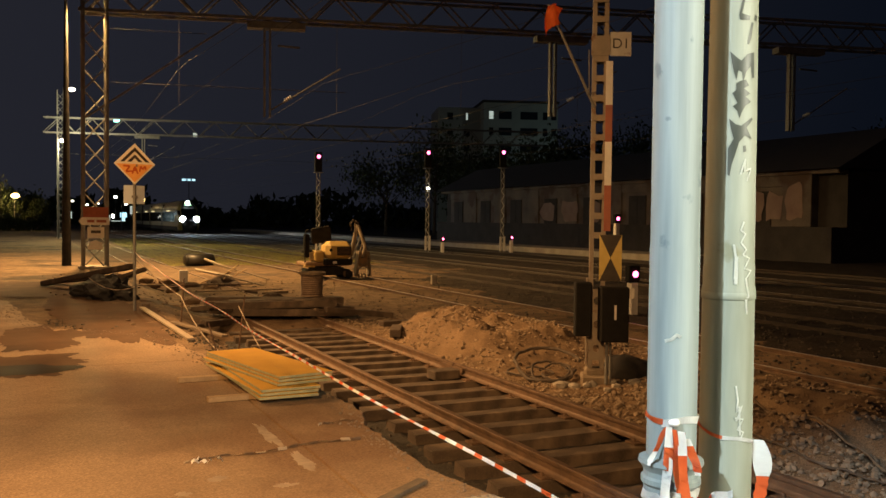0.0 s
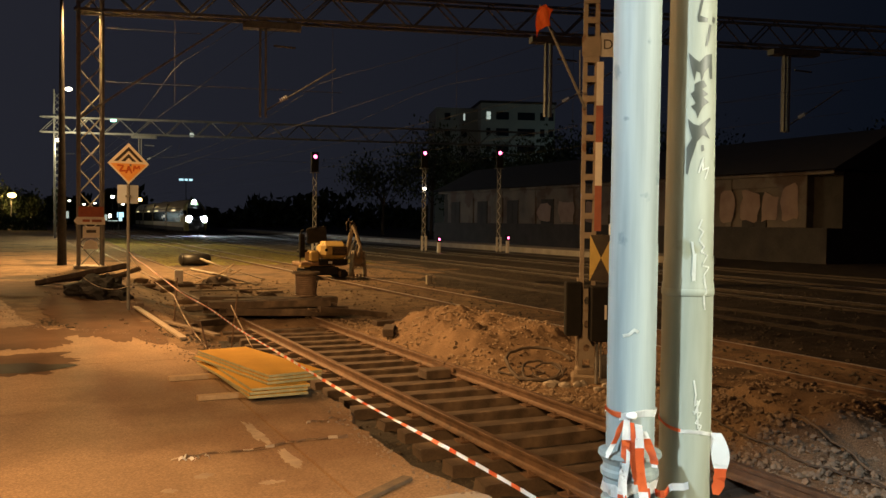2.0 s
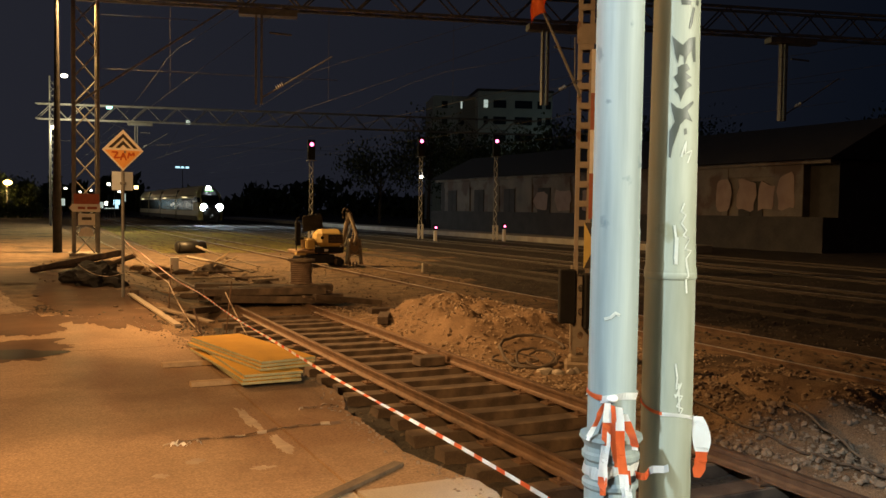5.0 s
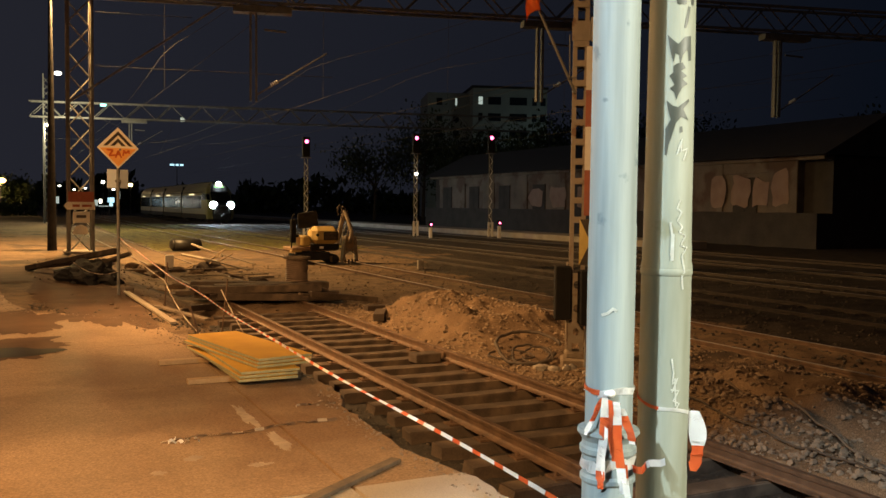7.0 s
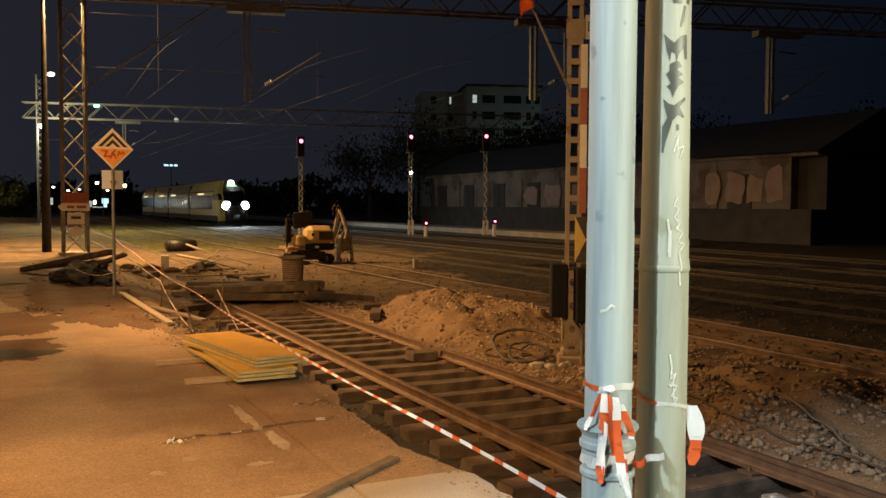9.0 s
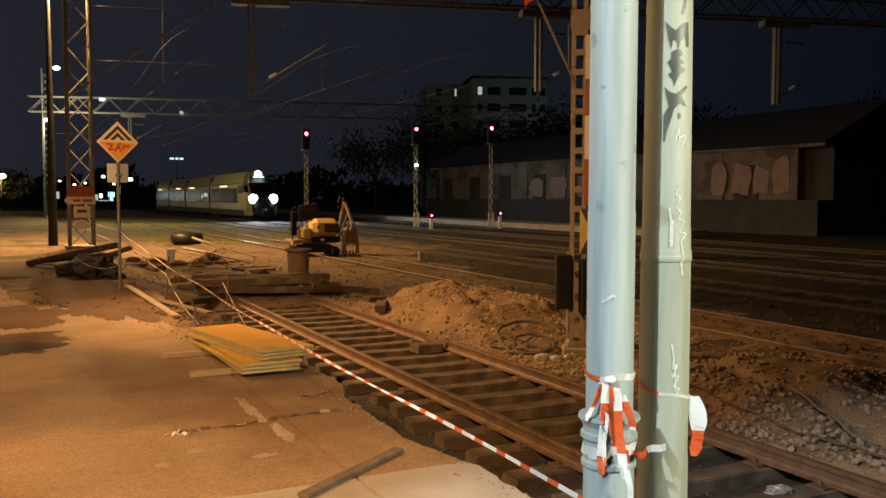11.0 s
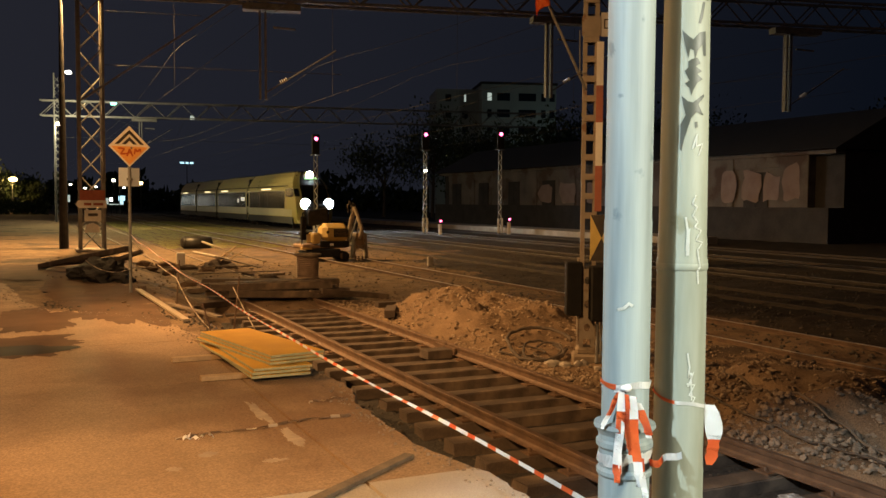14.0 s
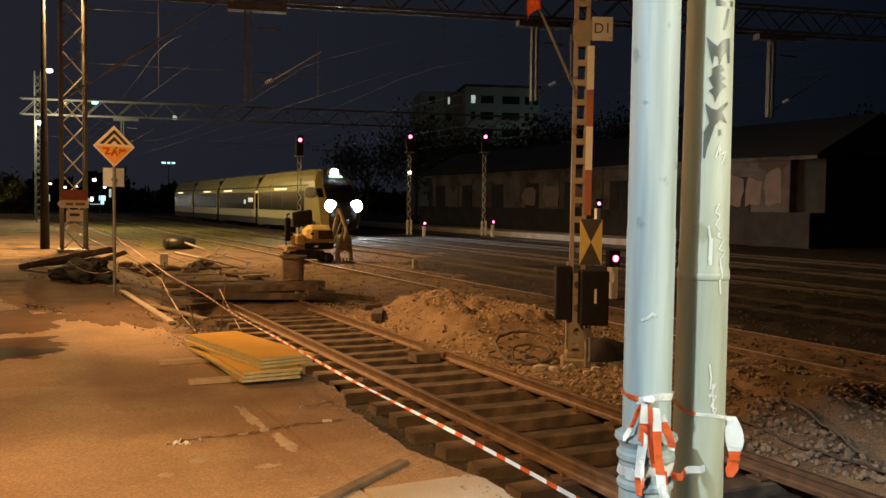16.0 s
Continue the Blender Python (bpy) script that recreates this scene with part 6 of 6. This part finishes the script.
def tree(x, y, h, spread, seed, base=0.0):
    rng = random.Random(seed)
    t = thing("tree", (x, y, base), "dark leafy tree against the night sky", "tree", "trees behind the yard")
    bm = bmesh.new()
    rod(bm, (0, 0, 0), (0.2, 0, h * 0.6), 0.28, 0.14, 8)
    tips = []
    for k in range(7):
        a = k * 0.9 + rng.random()
        p = Vector((0.1, 0, h * rng.uniform(0.3, 0.58)))
        q = p + Vector((math.cos(a) * spread * 0.55, math.sin(a) * spread * 0.55, h * rng.uniform(0.15, 0.36)))
        rod(bm, p, q, 0.1, 0.03, 6)
        tips.append(q)
    part("trunk", bm, M_BARK, t)
    vs, fs = [], []
    for k in range(2600):
        c = rng.choice(tips) + Vector((rng.gauss(0, spread * 0.26), rng.gauss(0, spread * 0.26), rng.gauss(0, h * 0.11)))
        s = rng.uniform(0.12, 0.34)
        e = Euler((rng.random() * 6, rng.random() * 6, rng.random() * 6)).to_matrix()
        i = len(vs)
        vs += [tuple(c + e @ Vector(v)) for v in ((-s, 0, 0), (0, -s * 0.5, 0), (s, 0, 0), (0, s * 0.5, 0))]
        fs.append((i, i + 1, i + 2, i + 3))
    me = bpy.data.meshes.new("crown")
    me.from_pydata(vs, [], fs)
    me.materials.append(M_LEAF)
    o = new("crown", me)
    o.parent = t


for i, (tx, ty, th, ts) in enumerate(((48, 84, 11, 5), (56, 82, 13, 6), (64, 78, 12, 6), (52, 70, 9, 5), (62, 96, 13, 6), (70, 90, 14, 6), (60, 62, 9, 5), (58, 50, 10, 5), (54, 40, 10, 5), (46, 28, 11, 5), (44, 20, 10, 5), (47, 112, 14, 6), (53, 116, 13, 6), (58, 110, 12, 6), (42, 118, 12, 6), (-13, 118, 7, 4), (-17, 100, 9, 4), (48, 100, 11, 5), (-8.6, 133, 6.5, 3), (-5.0, 136, 5.5, 2.5))):
    tree(tx, ty, th, ts, i)


def hedge():
    rng = np.random.default_rng(23)
    vs, fs = [], []
    for i in range(7000):
        c = np.array([rng.uniform(-40, -2.2), 124 + rng.normal(0, 0.5), 0.0])
        c[2] = (2.0 + 0.5 * wob(c[0], 1.0, 0.8)) * rng.random() ** 0.7
        e = Euler(rng.random(3) * 6.28).to_matrix()
        k, r = len(vs), rng.uniform(0.12, 0.35)
        for v in ((-r, 0, 0), (0, -r * 0.5, 0), (r, 0, 0), (0, r * 0.5, 0)):
            q = e @ Vector(v)
            vs.append((c[0] + q.x, c[1] + q.y, max(0.0, c[2] + q.z)))
        fs.append((k, k + 1, k + 2, k + 3))
    me = bpy.data.meshes.new("hedge")
    me.from_pydata(vs, [], fs)
    me.materials.append(M_LEAF)
    tagged(new("hedge", me), "dark clipped hedge behind the platform end", "hedge", kind="stuff")


hedge()


def woods():
    rng = np.random.default_rng(17)
    n = 15000
    u = rng.random(n)
    x = -70 + 250 * u
    y = 215 - 90 * np.clip((x - 60) / 110, 0, 1) + rng.normal(0, 7, n) - 30 * np.clip((-x - 6) / 50, 0, 1)
    top = 5 + 2 * np.sin(x * 0.13) + 1.5 * np.sin(x * 0.41 + 1) + 1.5 * np.sin(x * 1.1)
    z = top * rng.random(n) ** 0.6
    vs, fs = [], []
    for i in range(n):
        e = Euler(rng.random(3) * 6.28).to_matrix()
        k, r = len(vs), rng.uniform(0.5, 1.5)
        for v in ((-r, 0, 0), (0, -r * 0.5, 0), (r, 0, 0), (0, r * 0.5, 0)):
            q = e @ Vector(v)
            vs.append((x[i] + q.x, y[i] + q.y, max(0.0, z[i] + q.z)))
        fs.append((k, k + 1, k + 2, k + 3))
    me = bpy.data.meshes.new("far_woods")
    me.from_pydata(vs, [], fs)
    me.materials.append(M_LEAF)
    tagged(new("far_woods", me), "dark line of far trees behind the yard", "trees", kind="stuff")


woods()


# ---- train ----
TRAIN_LENGTH = 56.0


def train():
    t = thing("passenger_train", (14.9, 121, 0), "yellow and grey electric passenger train with bright headlights", "train")
    zs = [0.45, 0.9, 1.3, 1.75, 2.2, 2.7, 3.15, 3.6, 4.0, 4.28, 4.4]

    def half(z):
        if z < 1.0:
            return 1.30 + 0.11 * (z - 0.45) / 0.55
        if z < 3.0:
            return 1.41
        s = (z - 3.0) / 1.4
        return 1.41 - 0.75 * s ** 2.2

    def set_back(z):
        if z < 1.3:
            return 0.12 * (1.3 - z)
        return 0.1 * (z - 1.3) + 0.24 * (z - 1.3) ** 2

    us = [-1, -0.93, -0.8, -0.6, -0.35, 0, 0.35, 0.6, 0.8, 0.93, 1]

    def skin(u, z, out=0.0):
        return Vector((half(z) * u, set_back(z) + 0.9 * abs(u) ** 3 - out, z))

    def patch(name, us_, zs_, material, label, out=0.0, parent=t):
        bm = bmesh.new()
        g = [[bm.verts.new(skin(u, z, out)) for u in us_] for z in zs_]
        for i in range(len(zs_) - 1):
            for j in range(len(us_) - 1):
                bm.faces.new((g[i][j], g[i][j + 1], g[i + 1][j + 1], g[i + 1][j]))
        bmesh.ops.solidify(bm, geom=bm.faces[:], thickness=0.02)
        return part(name, bm, material, parent, label, True)

    front = patch("front_mask", us[1:-1], zs, M_TRAINDARK, "black rounded front mask")
    for sgn in (-1, 1):
        patch("front_corner", [u * sgn for u in (0.70, 0.78, 0.86, 0.93, 0.97, 1.0)], zs, M_TRAIN, "yellow corner of the front", 0.012)
        patch("roof_lip", [0.8 * sgn, 0.4 * sgn, 0.0], [4.08, 4.28, 4.4], M_TRAIN, "yellow roof edge", 0.012)
        patch("cab_window", [u * sgn for u in (0.80, 0.86, 0.92, 0.965, 0.99)], [2.5, 2.6, 3.0, 3.1], M_GLASS, "dark cab corner window", 0.035)
    patch("windscreen", [-0.72, -0.6, -0.4, 0, 0.4, 0.6, 0.72], [1.95, 2.3, 2.7, 3.1, 3.35], M_GLASS, "dark windscreen", 0.03, front)
    patch("dark_nose", [-0.70, -0.6, -0.4, 0, 0.4, 0.6, 0.70], [0.75, 1.1, 1.5, 1.93], M_TRAINDARK, "black lower front", 0.025, front)
    patch("display", [-0.42, -0.2, 0, 0.2, 0.42], [3.84, 3.98], M_DISPLAY, "lit green destination display", 0.045, front)
    # glowing discs made larger than the real lenses to stand in for glare
    for u in (-0.64, 0.64):
        c = skin(u, 1.95, 0.06)
        bm = bmesh.new()
        rod(bm, c + Vector((0, 0.12, 0)), c + Vector((0, -0.10, 0)), 0.39, 0.39, 28)
        part("headlight_housing", bm, M_TRAINDARK, front)
        bm = bmesh.new()
        rod(bm, c + Vector((0, -0.102, 0)), c + Vector((0, -0.106, 0)), 0.37, 0.36, 28)
        part("headlight", bm, M_HEADLIGHT, front, "blazing white headlight, oversize to show its glare")
    c = skin(0, 4.18, 0.12)
    bm = bmesh.new()
    rod(bm, c, c + Vector((0, -0.06, 0)), 0.24, 0.24, 20)
    part("top_light", bm, M_HEADLIGHT, front, "blazing white top light")
    part("top_housing", boxes(((-0.26, c.y, 3.99), (0.26, c.y + 0.7, 4.43)), bevel=0.05), M_TRAIN, front)
    part("coupler", boxes(((-0.2, -0.25, 0.75), (0.2, 0.5, 1.05)), bevel=0.04), M_TRAINDARK, t)
    cuts = [0.0, 17.0, 31.5, 44.0, TRAIN_LENGTH]
    for k in range(4):
        y0, y1 = cuts[k] + (0.0 if k == 0 else 0.35), cuts[k + 1] - 0.35
        bm = bmesh.new()
        for s in (-1, 1):
            rows = []
            for z in zs:
                a = set_back(z) + 0.9 if k == 0 else y0
                rows.append([bm.verts.new((s * half(z), a, z)), bm.verts.new((s * half(z), y1, z))])
            for i in range(len(zs) - 1):
                bm.faces.new((rows[i][0], rows[i][1], rows[i + 1][1], rows[i + 1][0]))
        bmesh.ops.recalc_face_normals(bm, faces=bm.faces[:])
        car = part("car_body", bm, M_TRAIN, t, "yellow car side", False)
        r0 = (set_back(4.4) + 0.9) if k == 0 else y0
        part("roof", boxes(((-0.66, r0 - (0.5 if k == 0 else 0), 4.34), (0.66, y1, 4.405)),), M_TRAIN, car)
        part("end_wall", boxes(((-1.3, y1 - 0.06, 0.5), (1.3, y1 - 0.02, 4.1))), M_TRAINDARK, car)
        for s in (-1, 1):
            w0 = 4.2 if k == 0 else y0 + 0.4
            part("window_band", boxes(((s * 1.405 - 0.012, w0, 1.56), (s * 1.405 + 0.012, y1 - 0.3, 2.95))), M_GLASS, car, "long dark window band")
            part("underframe_cover", boxes(((s * 1.40 - 0.03, 1.9 if k == 0 else y0, 0.42), (s * 1.40 + 0.03, y1, 0.93))), M_TRAINDARK, car, "dark underframe")
            part("grey_skirt", boxes(((s * 1.40 - 0.02, 2.2 if k == 0 else y0, 0.98), (s * 1.40 + 0.02, y1, 1.49))), M_TRAINGREY, car, "cream lower side")
            part("window_frame", boxes(((s * 1.403 - 0.02, w0 - 0.1, 2.95), (s * 1.403 + 0.02, y1 - 0.25, 3.01)), ((s * 1.403 - 0.02, w0 - 0.14, 1.5), (s * 1.403 + 0.02, w0, 3.01)), ((s * 1.403 - 0.02, w0 - 0.1, 1.5), (s * 1.403 + 0.02, y1 - 0.25, 1.56))), M_TRAINGREY, car, "pale window surround")
            part("drip_rail", boxes(((s * 1.39 - 0.02, 3.4 if k == 0 else y0, 3.3), (s * 1.39 + 0.02, y1, 3.36))), M_TRAINDARK, car)
            for c0 in (w0 + (0.35, 0.6, 0.25, 0.5)[k] * (y1 - w0),):
                part("ceiling_light", boxes(((s * 1.40 - 0.02, c0, 3.06), (s * 1.40 + 0.025, c0 + 3.2, 3.18)), bevel=0.01), M_LITSTRIP, car, "warm light behind the window top")
            n = 4
            for j in range(n):
                c0 = w0 + 0.5 + (y1 - w0 - 1.0) * j / n
                if k == 1 and j == 0:
                    # bright reflection in the glass, put in as glowing patches
                    part("reflection_patch", boxes(((s * 1.42 - 0.006, c0, 2.15), (s * 1.42 + 0.006, c0 + 1.5, 2.5)), ((s * 1.42 - 0.006, c0 + 2.4, 2.0), (s * 1.42 + 0.006, c0 + 3.0, 2.35))), M_REFLECTION, car, "glowing patches standing in for a reflection in the glass")
                part("pillar", boxes(((s * 1.418 - 0.008, c0 + 1.95, 1.75), (s * 1.418 + 0.008, c0 + 2.03, 2.92))), M_TRAINDARK, car)
            if k == 0:
                oval = [(2.72 + 1.2 * abs(math.cos(a)) ** 0.6 * (1 if math.cos(a) > 0 else -1), 2.82 + 0.36 * abs(math.sin(a)) ** 0.6 * (1 if math.sin(a) > 0 else -1)) for a in (i * math.pi / 12 for i in range(24))]
                part("cab_window", plate(oval, 0.03, pose(s * 1.43, 0, 0, 0, 0, 90)), M_GLASS, car, "dark oval cab side window")
                part("cab_door_edge", boxes(((s * 1.412 - 0.012, 3.78, 0.7), (s * 1.412 + 0.012, 3.84, 3.4))), M_TRAINGREY, car)
            for dy in (0.33, 0.66):
                c0 = y0 + (y1 - y0) * dy
                part("door_leaf", boxes(((s * 1.425 - 0.01, c0, 1.58), (s * 1.425 + 0.01, c0 + 1.3, 2.93)), bevel=0.008), M_GLASS, car, "dark glazed sliding door")
            part("roof_rail", boxes(((s * 1.12 - 0.03, r0 + 0.4, 3.72), (s * 1.12 + 0.05, y1 - 0.2, 3.78))), M_TRAINDARK, car)
        part("roof_unit", boxes(((-0.6, y0 + 4.5, 4.38), (0.6, y1 - 3, 4.5)), bevel=0.05), M_TRAINDARK, car)
        if k < 3:
            part("bellows", boxes(((-1.2, y1 - 0.05, 0.7), (1.2, y1 + 0.8, 4.05)), bevel=0.03), M_TRAINDARK, t, "dark gangway bellows")
    for yb in (2.8, 17.0, 31.5, 44.0, 53.0):
        b = part("bogie", boxes(((-1.05, yb - 1.6, 0.25), (1.05, yb + 1.6, 0.6)), bevel=0.05), M_TRAINDARK, t)
        for dy in (-1.1, 1.1):
            for s in (-0.75, 0.75):
                bm = bmesh.new()
                rod(bm, (s - 0.065, yb + dy, 0.43), (s + 0.065, yb + dy, 0.43), 0.42, 0.42, 20)
                part("wheel", bm, M_RUST, b)
    return t


TRAIN = train()


def motions():
    walk(TRAIN, [(t, pose(14.9, y, 0.0)) for t, y in ((0, 121.0), (3.5, 107.5), (7, 92.8), (9, 84.2), (11.5, 73.6), (12.5, 69.3), (14.5, 60.3), (16, 53.2))])


motions()
